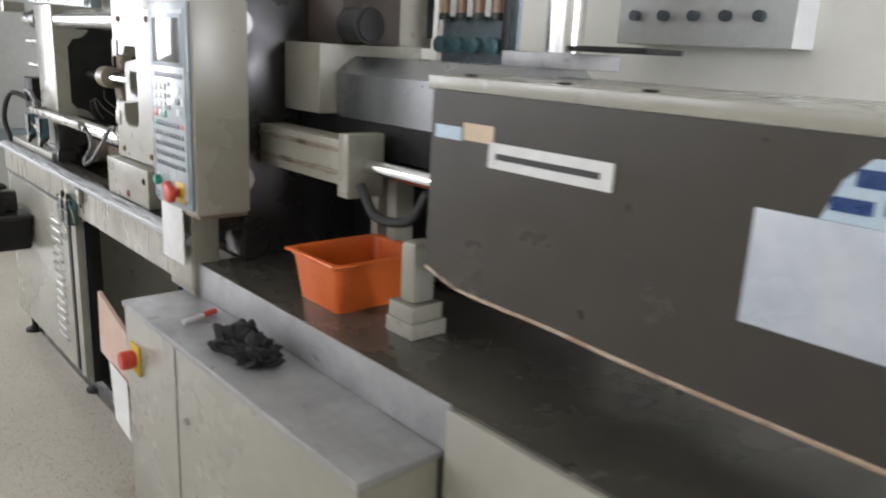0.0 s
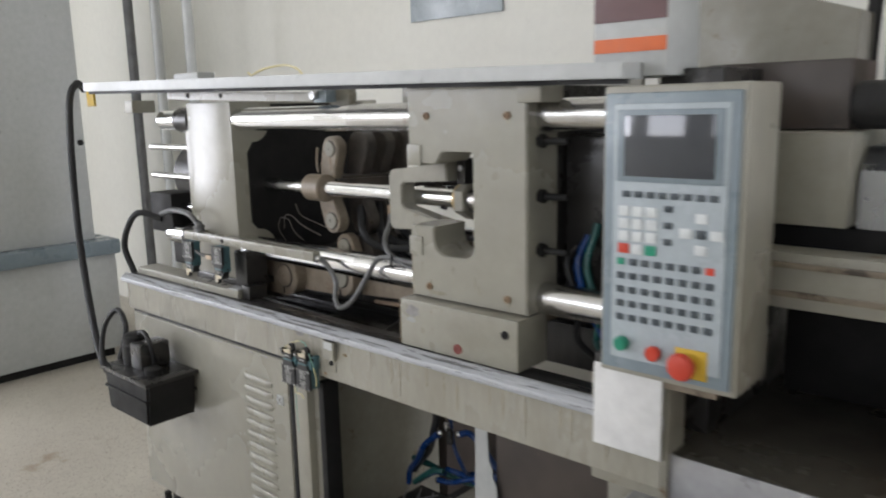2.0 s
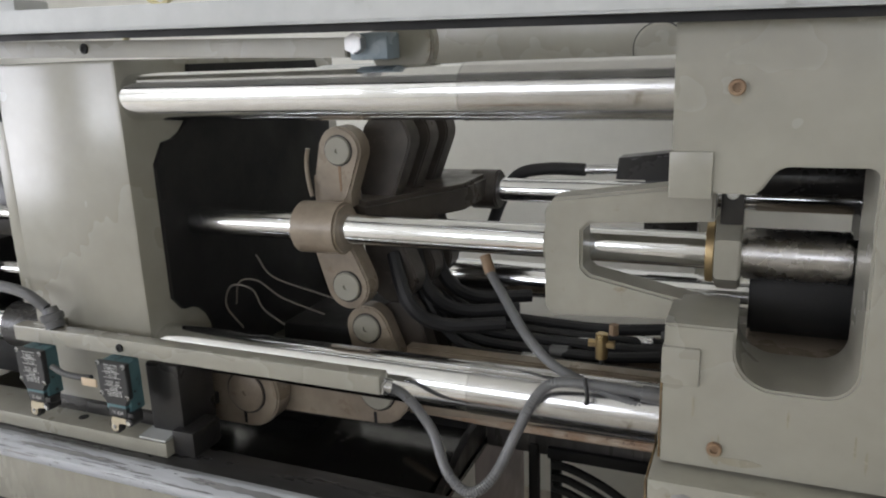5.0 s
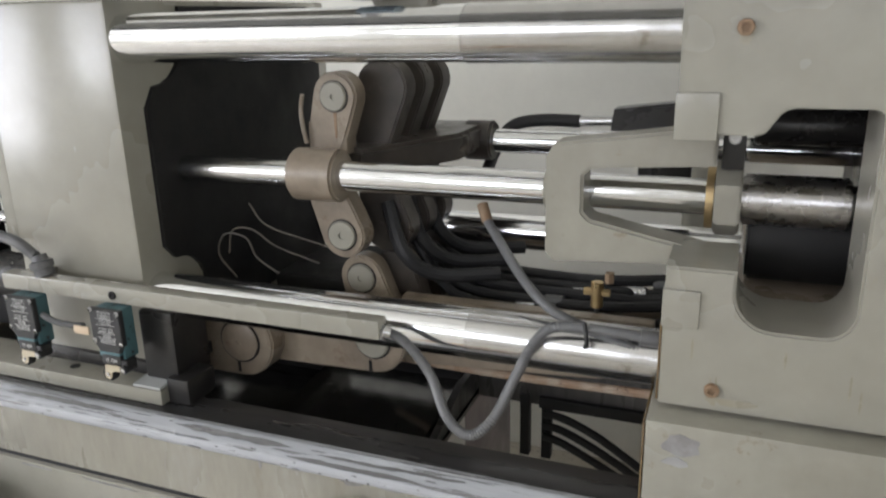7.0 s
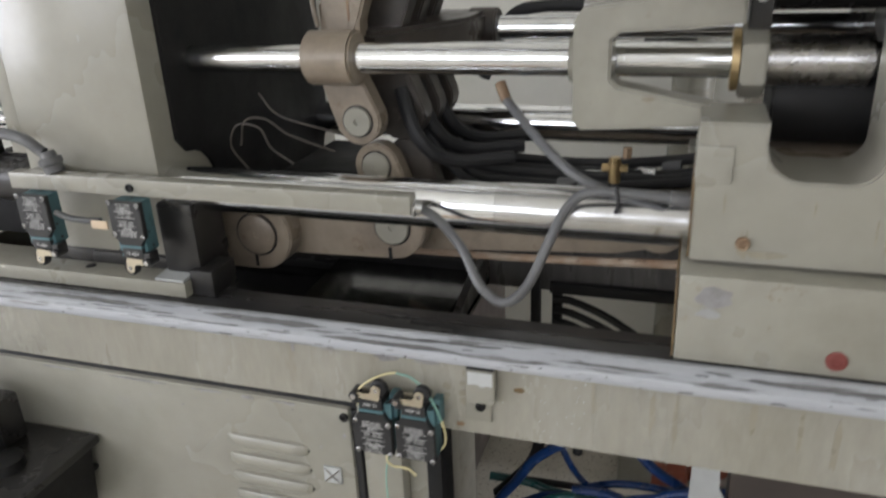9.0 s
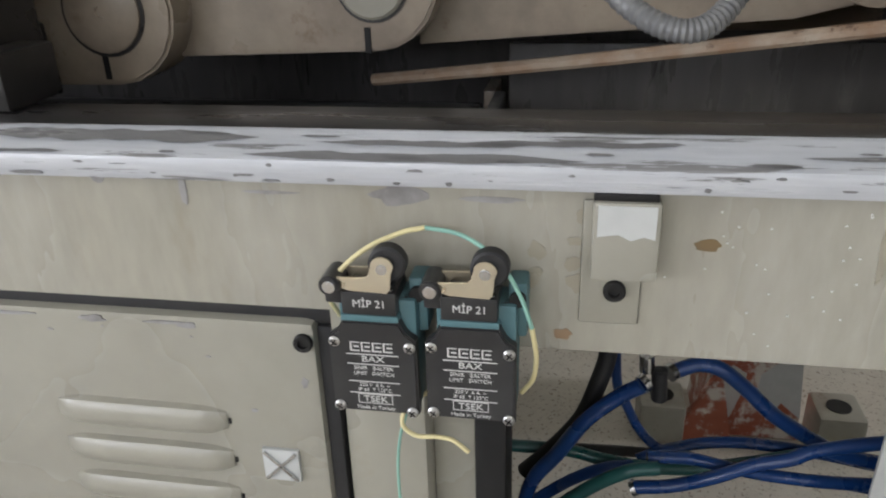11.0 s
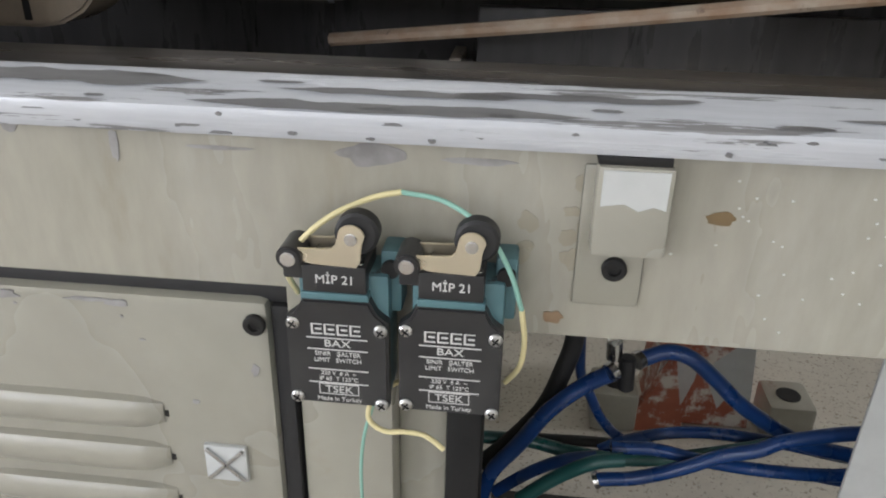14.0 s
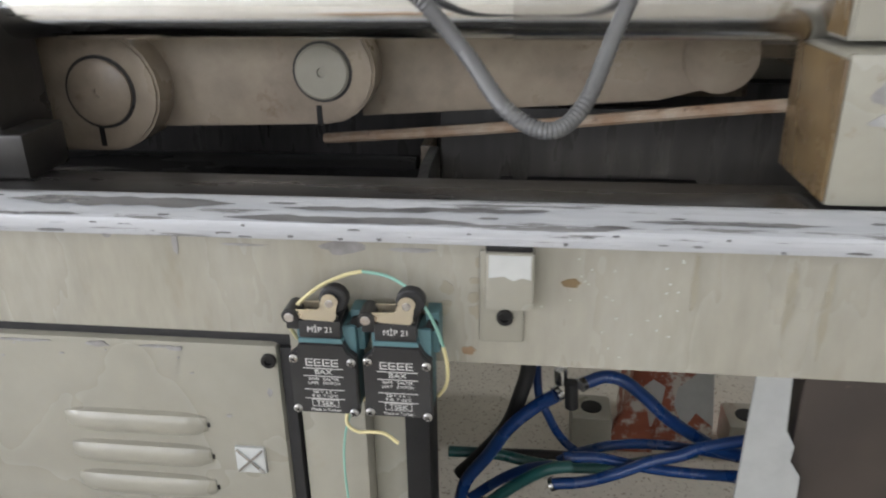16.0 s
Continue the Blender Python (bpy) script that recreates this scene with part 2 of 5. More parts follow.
def part(name, bm, mat, parent, label=""):
    """Link a bmesh in world metres as one mesh under a thing or a part."""
    finish(bm)
    o = ORIGIN[parent.name]
    bmesh.ops.translate(bm, verts=bm.verts, vec=-o)
    me = bpy.data.meshes.new(name)
    bm.to_mesh(me)
    bm.free()
    me.materials.append(mat)
    ob = new(name, me)
    ob.parent = parent
    ORIGIN[ob.name] = o
    return tagged(ob, label)


def solo(name, bm, mat, label, category, group="", kind=""):
    """A thing that is a single mesh; its origin lies at the middle of its base."""
    finish(bm)
    co = [v.co for v in bm.verts]
    o = Vector(((min(c.x for c in co) + max(c.x for c in co)) / 2, (min(c.y for c in co) + max(c.y for c in co)) / 2, min(c.z for c in co)))
    bmesh.ops.translate(bm, verts=bm.verts, vec=-o)
    me = bpy.data.meshes.new(name)
    bm.to_mesh(me)
    bm.free()
    me.materials.append(mat)
    ob = new(name, me)
    ob.location = o
    ORIGIN[ob.name] = o
    return tagged(ob, label, category, group, kind)


def box(x0, x1, y0, y1, z0, z1, bevel=0.003, bm=None, m=None):
    bm = bm or bmesh.new()
    made = bmesh.ops.create_cube(bm, size=1)["verts"]
    bmesh.ops.transform(bm, verts=made, matrix=Matrix.Translation(((x0 + x1) / 2, (y0 + y1) / 2, (z0 + z1) / 2)) @ Matrix.Diagonal((x1 - x0, y1 - y0, z1 - z0, 1)))
    if bevel:
        edges = list({e for v in made for e in v.link_edges})
        made = [v for v in bmesh.ops.bevel(bm, geom=edges, offset=bevel, segments=2, affect="EDGES", profile=0.6)["verts"]]
    if m is not None:
        bmesh.ops.transform(bm, verts=made, matrix=m)
    return bm


def rod(p0, p1, r, seg=24, bevel=0.0, r1=None, bm=None):
    bm = bm or bmesh.new()
    p0, p1 = Vector(p0), Vector(p1)
    d = p1 - p0
    m = Matrix.Translation((p0 + p1) / 2) @ d.to_track_quat("Z", "Y").to_matrix().to_4x4()
    made = bmesh.ops.create_cone(bm, cap_ends=True, segments=seg, radius1=r, radius2=r if r1 is None else r1, depth=d.length, matrix=m)["verts"]
    if bevel:
        caps = [e for e in {e for v in made for e in v.link_edges} if any(len(f.verts) > 4 for f in e.link_faces)]
        bmesh.ops.bevel(bm, geom=caps, offset=bevel, segments=2, affect="EDGES")
    return bm


def lathe(profile, p0, axis, seg=32, bm=None):
    """Rings of (distance along the axis, radius) round a line from p0."""
    bm = bm or bmesh.new()
    q = Vector(axis).to_track_quat("Z", "Y").to_matrix()
    rings = []
    for d, r in profile:
        rings.append([bm.verts.new(Vector(p0) + q @ Vector((r * math.cos(2 * math.pi * i / seg), r * math.sin(2 * math.pi * i / seg), d))) for i in range(seg)])
    for ra, rb in zip(rings, rings[1:]):
        for i in range(seg):
            bm.faces.new((ra[i], ra[(i + 1) % seg], rb[(i + 1) % seg], rb[i]))
    bm.faces.new(rings[0])
    bm.faces.new(rings[-1])
    return bm


def slab(points, axis, a, b, bevel=0.002, bm=None):
    """An outline of (u, v) points drawn out from a to b along an axis: 'x' takes (y, z), 'y' takes (x, z), 'z' takes (x, y)."""
    bm = bm or bmesh.new()

    def at(u, v, w):
        return {"x": (w, u, v), "y": (u, w, v), "z": (u, v, w)}[axis]

    lo, hi = [bm.verts.new(at(u, v, a)) for u, v in points], [bm.verts.new(at(u, v, b)) for u, v in points]
    n = len(points)
    faces = [bm.faces.new(lo), bm.faces.new(hi)]
    for i in range(n):
        faces.append(bm.faces.new((lo[i], lo[(i + 1) % n], hi[(i + 1) % n], hi[i])))
    bmesh.ops.recalc_face_normals(bm, faces=faces)
    if bevel:
        rim = [e for f in faces[:2] for e in f.edges]
        bmesh.ops.bevel(bm, geom=rim, offset=bevel, segments=2, affect="EDGES")
    return bm


def arc(cx, cy, r, a0, a1, n=8):
    return [(cx + r * math.cos(radians(a0 + (a1 - a0) * i / n)), cy + r * math.sin(radians(a0 + (a1 - a0) * i / n))) for i in range(n + 1)]


def stadium(u0, v0, r0, u1, v1, r1, n=10):
    """The outline of a link with round ends."""
    d = math.degrees(math.atan2(v1 - v0, u1 - u0))
    return arc(u0, v0, r0, d + 90, d + 270, n) + arc(u1, v1, r1, d - 90, d + 90, n)


def smooth_line(points, n=10):
    """A Catmull-Rom line through the points."""
    p = [Vector(q) for q in points]
    p = [p[0] * 2 - p[1]] + p + [p[-1] * 2 - p[-2]]
    out = []
    for i in range(1, len(p) - 2):
        for k in range(n):
            t = k / n
            out.append(0.5 * (2 * p[i] + (p[i + 1] - p[i - 1]) * t + (2 * p[i - 1] - 5 * p[i] + 4 * p[i + 1] - p[i + 2]) * t * t
                              + (3 * p[i] - p[i - 1] - 3 * p[i + 1] + p[i + 2]) * t ** 3))
    return out + [p[-2]]


def hose(points, r, seg=10, n=10, rib=0.0, bm=None, twist=None):
    """A tube along a smooth line; rib: the depth of its rings."""
    bm = bm or bmesh.new()
    line = smooth_line(points, n)
    if rib:
        dense = []
        for a, b in zip(line, line[1:]):
            k = max(2, int((b - a).length / (r * 0.35)))
            dense += [a.lerp(b, i / k) for i in range(k)]
        line = dense + [line[-1]]
    rings, up = [], Vector((0.13, 0.31, 0.94))
    for i, c in enumerate(line):
        d = (line[min(i + 1, len(line) - 1)] - line[max(i - 1, 0)]).normalized()
        side = d.cross(up).normalized()
        up = side.cross(d).normalized()
        rr = r - (rib if i % 2 else 0.0)
        rings.append([bm.verts.new(c + rr * (math.cos(2 * math.pi * k / seg) * side + math.sin(2 * math.pi * k / seg) * up)) for k in range(seg)])
    for ra, rb in zip(rings, rings[1:]):
        for k in range(seg):
            bm.faces.new((ra[k], ra[(k + 1) % seg], rb[(k + 1) % seg], rb[k]))
    bm.faces.new(rings[0])
    bm.faces.new(rings[-1])
    return bm


def lettering(text, size, m, mat, parent, wide=1.0):
    """Flat letters of the built-in font, a mesh under a thing."""
    cu = bpy.data.curves.new("lettering", "FONT")
    cu.body, cu.size, cu.align_x, cu.extrude = text, size, "CENTER", 0.0002
    tmp = bpy.data.objects.new("lettering", cu)
    scene.collection.objects.link(tmp)
    me = bpy.data.meshes.new_from_object(tmp)
    bpy.data.objects.remove(tmp)
    me.name = "lettering"
    me.transform(Matrix.Translation(-ORIGIN[parent.name]) @ m @ Matrix.Diagonal((wide, 1, 1, 1)))
    me.materials.clear()
    me.materials.append(mat)
    ob = new("lettering", me)
    ob.parent = parent
    ORIGIN[ob.name] = ORIGIN[parent.name]
    return ob


def facing(x, y, z, roll=0.0):
    """A pose on a front face, letters upright and read from the front."""
    return Matrix.Translation((x, y, z)) @ pose(0, 0, 0, 90, 0, 0) @ pose(0, 0, 0, 0, 0, roll)


def bolt(parent, x, y, z, r=0.009, h=0.006, mat=None, name="bolt"):
    """A socket-head bolt on a front face."""
    bm = lathe([(0, r), (h * 0.8, r), (h, r * 0.88), (h, r * 0.52), (h * 0.35, r * 0.5)], (x, y, z), (0, -1, 0), 18)
    return part(name, bm, mat or DARK, parent)


# ---- setting ----
X0, X1, Y0, Y1, ZC = -9.0, 3.0, -4.1, 2.45, 3.7


def structure(name, bm, mat, label, category):
    return solo(name, bm, mat, label, category, kind="structure")


structure("floor", box(X0, X1, Y0, Y1, -0.1, 0, 0), FLOORM, "speckled beige terrazzo floor with brown stains", "floor")
structure("ceiling", box(X0, X1, Y0, Y1, ZC, ZC + 0.1, 0), WALL, "plain cream ceiling", "ceiling")
structure("wall_back", box(X0 - 0.2, X1 + 0.2, Y1, Y1 + 0.2, -0.1, ZC + 0.1, 0), WALL, "cream painted wall behind the machine", "wall")


def wall_with_openings(name, axis, at, thick, u0, u1, openings):
    """A wall from floor to ceiling with rectangular openings (u0, u1, z0, z1) right through it."""
    bm = bmesh.new()
    cuts = sorted(openings)

    def piece(a, b, z0, z1):
        if axis == "y":
            box(a, b, at, at + thick, z0, z1, 0, bm)
        else:
            box(at, at + thick, a, b, z0, z1, 0, bm)

    last = u0
    for a, b, z0, z1 in cuts:
        piece(last, a, -0.1, ZC + 0.1)
        piece(a, b, -0.1, z0)
        piece(a, b, z1, ZC + 0.1)
        last = b
    piece(last, u1, -0.1, ZC + 0.1)
    return structure(name, bm, WALL, "cream painted wall with window openings", "wall")


FRONT = [(wx - 0.86, wx + 0.86, 1.72, 3.06) for wx in WINDOWS]
wall_with_openings("wall_front", "y", Y0 - 0.2, 0.2, X0 - 0.2, X1 + 0.2, FRONT)
# the opening on the right is added only for the fill lamp
wall_with_openings("wall_right", "x", X1, 0.2, Y0, Y1, [(1.70, 2.35, 0.3, 2.7)])
wall_with_openings("wall_left", "x", X0 - 0.2, 0.2, Y0, Y1, [(-3.2, -0.6, 0.7, 2.8)])


def window(name, axis, at, u0, u1, z0, z1):
    w = thing(name, (at, (u0 + u1) / 2, z0) if axis == "x" else ((u0 + u1) / 2, at, z0), "unseen white framed window with clear panes", "window", kind="structure")
    mid = (u0 + u1) / 2
    bm = bmesh.new()
    for a, b, c, d in ((u0, u0 + 0.05, z0, z1), (u1 - 0.05, u1, z0, z1), (mid - 0.025, mid + 0.025, z0, z1), (u0, u1, z0, z0 + 0.05), (u0, u1, z1 - 0.05, z1)):
        if axis == "y":
            box(a, b, at - 0.03, at + 0.03, c, d, 0.0, bm)
        else:
            box(at - 0.03, at + 0.03, a, b, c, d, 0.0, bm)
    part("window_frame", bm, WHITE, w)
    for a, b in ((u0 + 0.05, mid - 0.025), (mid + 0.025, u1 - 0.05)):
        pane = box(a, b, at - 0.003, at + 0.003, z0 + 0.05, z1 - 0.05, 0) if axis == "y" else box(at - 0.003, at + 0.003, a, b, z0 + 0.05, z1 - 0.05, 0)
        part("pane", pane, GLASS, w).visible_shadow = False


for i, (a, b, c, d) in enumerate(FRONT):
    window("window_%d" % (i + 1), "y", Y0 - 0.12, a, b, c, d)
# made-up window round the fill lamp's opening
window("window_6", "x", X1 + 0.12, 1.70, 2.35, 0.3, 2.7)
window("window_5", "x", X0 - 0.12, -3.2, -0.6, 0.7, 2.8)

# ---- machine bed ----
FACE = 0.78
bed = thing("machine_bed", (-2.5, 1.15, 0.0), "beige enamelled machine bed with a worn steel slide rail on top", "machine bed")
beam = [(-4.19, 0.853), (-3.166, 0.853), (-3.166, 0.832), (-1.96, 0.832), (-1.96, 0.958), (-4.19, 0.958)]
part("front_beam", slab(beam, "y", FACE, FACE + 0.03, 0.002), DRIP, bed, "streaked beige front beam")
rail_shape = [(0.764, 0.958), (0.761, 0.966), (0.763, 0.974), (0.782, 0.988), (0.788, 0.989), (0.788, 0.9855), (0.80, 0.9855), (0.80, 0.958)]
part("slide_rail", slab(rail_shape, "x", -4.2, -1.96, 0.0), STEEL, bed, "bright worn steel rail edge")
part("slideway", box(-4.2, -1.96, 0.80, 0.87, 0.95, 0.984, 0.002), SLIDE, bed, "dark oily flat slideway")
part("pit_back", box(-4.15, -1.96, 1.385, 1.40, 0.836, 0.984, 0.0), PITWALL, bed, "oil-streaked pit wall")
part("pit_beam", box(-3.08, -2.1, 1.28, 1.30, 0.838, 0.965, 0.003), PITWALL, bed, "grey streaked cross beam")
part("gusset", slab([(1.0, 0.845), (1.30, 0.845), (1.30, 0.90), (1.2, 0.90)], "x", -3.10, -3.085, 0.001), PITWALL, bed)
part("drip_tray", slab([(0.98, 0.853), (1.27, 0.868), (1.27, 0.872), (0.98, 0.857)], "x", -3.42, -3.11, 0.0), OILFILM, bed, "wet oily drip tray")
part("slideway", box(-4.2, -1.96, 1.40, 1.50, 0.95, 0.984, 0.002), SLIDE, bed, "dark oily flat slideway")
part("back_beam", box(-4.19, -1.96, 1.47, 1.50, 0.832, 0.95, 0.003), PAINT_WORN, bed)
part("oil_pan", box(-4.15, -3.08, 0.83, 1.385, 0.836, 0.845, 0.0), OILFILM, bed, "black oily drip pan")
part("pan_wall", box(-4.15, -1.96, 0.812, 0.83, 0.836, 0.95, 0.0), DARK, bed)
part("end_plate", box(-4.19, -4.16, 0.812, 1.47, 0.832, 0.95, 0.002), PAINT_WORN, bed)
part("deck", box(-1.96, 0.9, 0.80, 1.62, 0.88, 0.905, 0.003), DECK, bed, "oily dark deck plate")
part("side_plate", box(-1.95, -0.87, 0.795, 0.80, 0.80, 0.907, 0.001), PLATE, bed, "scuffed steel edge plate")
part("front_panel", box(-0.868, 0.9, 0.785, 0.80, 0.12, 0.90, 0.003), PAINT, bed)
part("inner_panel", box(-1.96, 0.9, 0.83, 0.85, 0.12, 0.88, 0.0), PAINT_WORN, bed)
part("end_panel", box(0.88, 0.9, 0.80, 1.6, 0.12, 0.88, 0.0), PAINT_WORN, bed)
part("base_skid", box(-4.1, 0.9, 0.84, 0.93, 0.0, 0.10, 0.004), GREASE, bed)
part("support_leg", box(-2.1, -1.97, 0.82, 1.45, 0.12, 0.832, 0.003), PAINT_WORN, bed)

cab = thing("bed_cabinet", (-3.65, 1.1, 0.05), "beige sheet steel cabinet with a louvred door under the bed", "cabinet")
part("body", box(-4.16, -3.172, 0.80, 1.45, 0.12, 0.828, 0.004), PAINT_WORN, cab)
door = part("door", box(-4.15, -3.178, 0.776, 0.797, 0.135, 0.843, 0.008), PAINT, cab, "beige door with pressed louvres")
part("seal", box(-4.16, -3.166, 0.785, 0.81, 0.839, 0.8525, 0.001), RUBBER, cab, "black rubber seal")
part("seal", box(-3.178, -3.166, 0.782, 0.800, 0.135, 0.838, 0.002), RUBBER, cab, "black rubber seal")
part("corner_post", box(-3.164, -3.098, 0.786, 0.86, 0.12, 0.832, 0.004), PAINT, cab)
part("corner_post", box(-3.098, -3.062, 0.812, 0.87, 0.12, 0.832, 0.003), PAINT_WORN, cab)
part("cable_duct", box(-3.062, -3.036, 0.80, 0.86, 0.12, 0.80, 0.004), DARK, cab)


def foot(x, y):
    bm = lathe([(0, 0.045), (0.012, 0.045), (0.02, 0.03), (0.03, 0.014), (0.07, 0.014)], (x, y, 0.0), (0, 0, 1), 20)
    return part("foot", bm, DARK, cab, "black levelling foot")


foot(-4.12, 0.83), foot(-3.22, 0.86), foot(-4.12, 1.4), foot(-3.22, 1.4)

# ---- clamp unit ----
TB_Y, TB_Z, TB_R = 0.91, (1.147, 1.571), 0.0372

rear = thing("rear_platen", (-3.66, 1.2, 0.985), "glossy beige cast rear platen with its shaded hollow drawn black", "machine platen")
part("casting", box(-3.80, -3.53, 0.87, 1.53, 1.03, 1.63, 0.006), PAINT, rear)
# flat black sheet on the face, painted for the shade inside the hollow platen
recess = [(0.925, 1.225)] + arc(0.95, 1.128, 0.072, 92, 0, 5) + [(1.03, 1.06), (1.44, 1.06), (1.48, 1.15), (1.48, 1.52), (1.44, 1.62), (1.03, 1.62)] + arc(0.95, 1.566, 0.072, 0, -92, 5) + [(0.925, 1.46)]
part("recess", slab(recess, "x", -3.532, -3.522, 0.0), DARK, rear, "flat black sheet for the shaded hollow")
part("sole_plate", box(-4.16, -3.475, 0.815, 0.90, 0.985, 1.012, 0.004), PAINT_WORN, rear, "worn beige sole plate")
part("sole_plate", box(-4.16, -3.475, 1.42, 1.53, 0.985, 1.012, 0.004), PAINT_WORN, rear)
part("foot_block", box(-3.80, -3.49, 0.86, 0.98, 1.012, 1.035, 0.003), GREASE, rear)
part("side_cheek", box(-3.529, -3.46, 0.845, 0.93, 1.012, 1.14, 0.006), GREASE, rear)
part("steel_wedge", slab([(0.818, 1.0125), (0.866, 1.0125), (0.866, 1.021), (0.818, 1.016)], "x", -3.535, -3.478, 0.001), CABINET, rear, "bright steel wedge")
part("end_block", box(-3.474, -3.43, 0.83, 0.90, 0.985, 1.03, 0.004), GREASE, rear)
part("cover_plate", box(-3.845, -3.806, 0.885, 0.90, 1.20, 1.60, 0.003), PAINT, rear, "beige side cover plate")
for x in (-3.69, -3.60):
    part("oil_hole", rod((x, 0.845, 1.0118), (x, 0.845, 1.0128), 0.009, 14), DARK, rear)

move = thing("moving_platen", (-2.505, 1.2, 0.985), "beige moving platen with rust spots and a shaped window", "machine platen")
PF = 0.838
DEEP = 0.125
win = [(-2.645, 1.458), (-2.607, 1.458)] + arc(-2.607, 1.476, 0.018, -90, -35, 4) + arc(-2.566, 1.468, 0.021, 140, 90, 4) + arc(-2.492, 1.479, 0.010, 90, 0, 3)
win += arc(-2.515, 1.262, 0.033, 0, -90, 7) + arc(-2.565, 1.274, 0.045, -90, -180, 8) + [(-2.61, 1.30), (-2.645, 1.30)]
front = [(-2.69, 1.117), (-2.325, 1.117), (-2.325, 1.645), (-2.69, 1.645), (-2.69, 1.458)] + win + [(-2.69, 1.30)]
part("front_plate", slab(front, "y", PF, PF + DEEP, 0.003), PAINT, move, "beige front plate with a cut-out")
# upper body coloured near-black, to put the window's dark inside into the paint
part("body", box(-2.60, -2.43, PF + DEEP + 0.004, 1.53, 1.50, 1.64, 0.004), GREASE, move)
part("body", box(-2.60, -2.43, PF + DEEP + 0.004, 1.53, 1.03, 1.225, 0.004), PAINT_DIRTY, move)
part("mould_plate", box(-2.43, -2.335, PF + DEEP + 0.002, 1.53, 1.12, 1.64, 0.003), GREASE, move)
part("varnished_side", box(-2.7035, -2.7005, 0.80, 0.92, 0.992, 1.108, 0.001), OCHRE, move, "ochre varnished side of the shoe")
part("varnished_side", box(-2.6935, -2.6905, PF + 0.004, PF + 0.12, 1.12, 1.225, 0.001), OCHRE, move)
part("shoe", box(-2.70, -2.325, 0.80, 0.92, 0.988, 1.112, 0.004), PAINT_WORN, move, "chipped beige slide shoe")
part("shoe", box(-2.70, -2.325, 1.40, 1.53, 0.988, 1.112, 0.004), PAINT_WORN, move)
for x, z in ((-2.625, 1.574), (-2.378, 1.573), (-2.627, 1.146), (-2.380, 1.148)):
    bolt(move, x, PF, z, 0.009, 0.006, RUSTSPOT)
bolt(move, -2.36, 0.80, 1.074, 0.010, 0.004)
bolt(move, -2.505, 0.80, 1.012, 0.013, 0.003, material("dull_red_primer", (0.22, 0.055, 0.045), rough=0.6), "red_plug")
bk = [(-2.645, 1.455), (-2.645, 1.405), (-2.80, 1.395), (-2.81, 1.385), (-2.81, 1.335), (-2.80, 1.325), (-2.655, 1.295), (-2.645, 1.275), (-2.85, 1.262), (-2.862, 1.275), (-2.862, 1.41), (-2.85, 1.428)]
part("clevis", slab(bk, "y", 0.93, 0.985, 0.004), PAINT_WORN, move, "beige forked clevis")
part("key_block", box(-2.692, -2.645, PF - 0.004, 0.98, 1.452, 1.505, 0.002), PAINT, move)
part("key_block", box(-2.692, -2.648, PF - 0.004, 0.98, 1.224, 1.272, 0.002), PAINT, move)
for z in (1.515, 1.39, 1.265):
    bm = rod((-2.345, PF + 0.05, z), (-2.25, PF + 0.05, z), 0.008, 14)
    rod((-2.33, PF + 0.05, z), (-2.31, PF + 0.05, z), 0.016, 6, bm=bm)
    part("clamp_bolt", bm, DARK, move, "black mould clamp bolt")

fixed = thing("fixed_platen", (-1.93, 1.2, 0.905), "dark oily fixed platen behind the control panel", "machine platen")
part("casting", box(-2.06, -1.93, 0.93, 1.53, 0.905, 1.66, 0.006), GREASE, fixed, "dark oily casting")
part("pedestal", box(-2.16, -1.97, 0.86, 1.45, 0.985, 1.06, 0.004), GREASE, fixed)

for y, zs in ((TB_Y, TB_Z), (1.455, TB_Z)):
    for z in zs:
        bar = thing("tie_bar", (-2.9, y, z - TB_R), "polished chrome tie bar with an oiled steel end", "tie bar", "tie bars of the clamp")
        part("bar", rod((-4.02, y, z), (-2.96, y, z), TB_R, 48), CHROME, bar)
        part("bar", rod((-2.96, y, z), (-1.9, y, z), TB_R + 0.001, 48), CHROME_DULL if y < 1 else CHROME, bar, "oiled steel end of the bar")
        part("joint_ring", rod((-2.963, y, z), (-2.960, y, z), TB_R + 0.0014, 48, 0.0005), CHROME_DULL, bar)
        part("nut", rod((-3.90, y, z), (-3.80, y, z), TB_R + 0.008, 24, 0.004), GREASE, bar)

guide = thing("crosshead_guide", (-3.1, 1.0, 1.31), "chrome crosshead guide rod with a beige collar", "guide rod")
GY, GZ = 1.0, 1.351
part("rod", rod((-3.52, GY, GZ - 0.002), (-3.22, GY, GZ), 0.0225, 32), CHROME_DULL, guide)
part("rod", rod((-3.22, GY, GZ), (-2.40, GY, GZ), 0.0245, 40), CHROME, guide)
part("rod", rod((-3.22, 1.40, GZ), (-2.40, 1.40, GZ), 0.0235, 40), CHROME, guide, "rear chrome rod")
part("collar", rod((-3.296, GY, GZ), (-3.212, GY, GZ), 0.043, 32, 0.004), TOGGLE, guide, "beige collar")
part("flange", rod((-2.875, GY, GZ), (-2.86, GY, GZ), 0.034, 32, 0.003), PAINT_WORN, guide)
part("nut", rod((-2.645, GY, GZ), (-2.612, GY, GZ), 0.052, 6, 0.003), PAINT_WORN, guide, "beige hexagon nut")
part("lock_plate", box(-2.640, -2.612, 0.965, 1.02, 1.395, 1.462, 0.003), GREASE, guide, "dark lock plate with a bolt")
bolt(guide, -2.626, 0.965, 1.437, 0.008, 0.006, SCREW)
part("washer", rod((-2.656, GY, GZ), (-2.646, GY, GZ), 0.042, 28, 0.001), BRASS, guide)
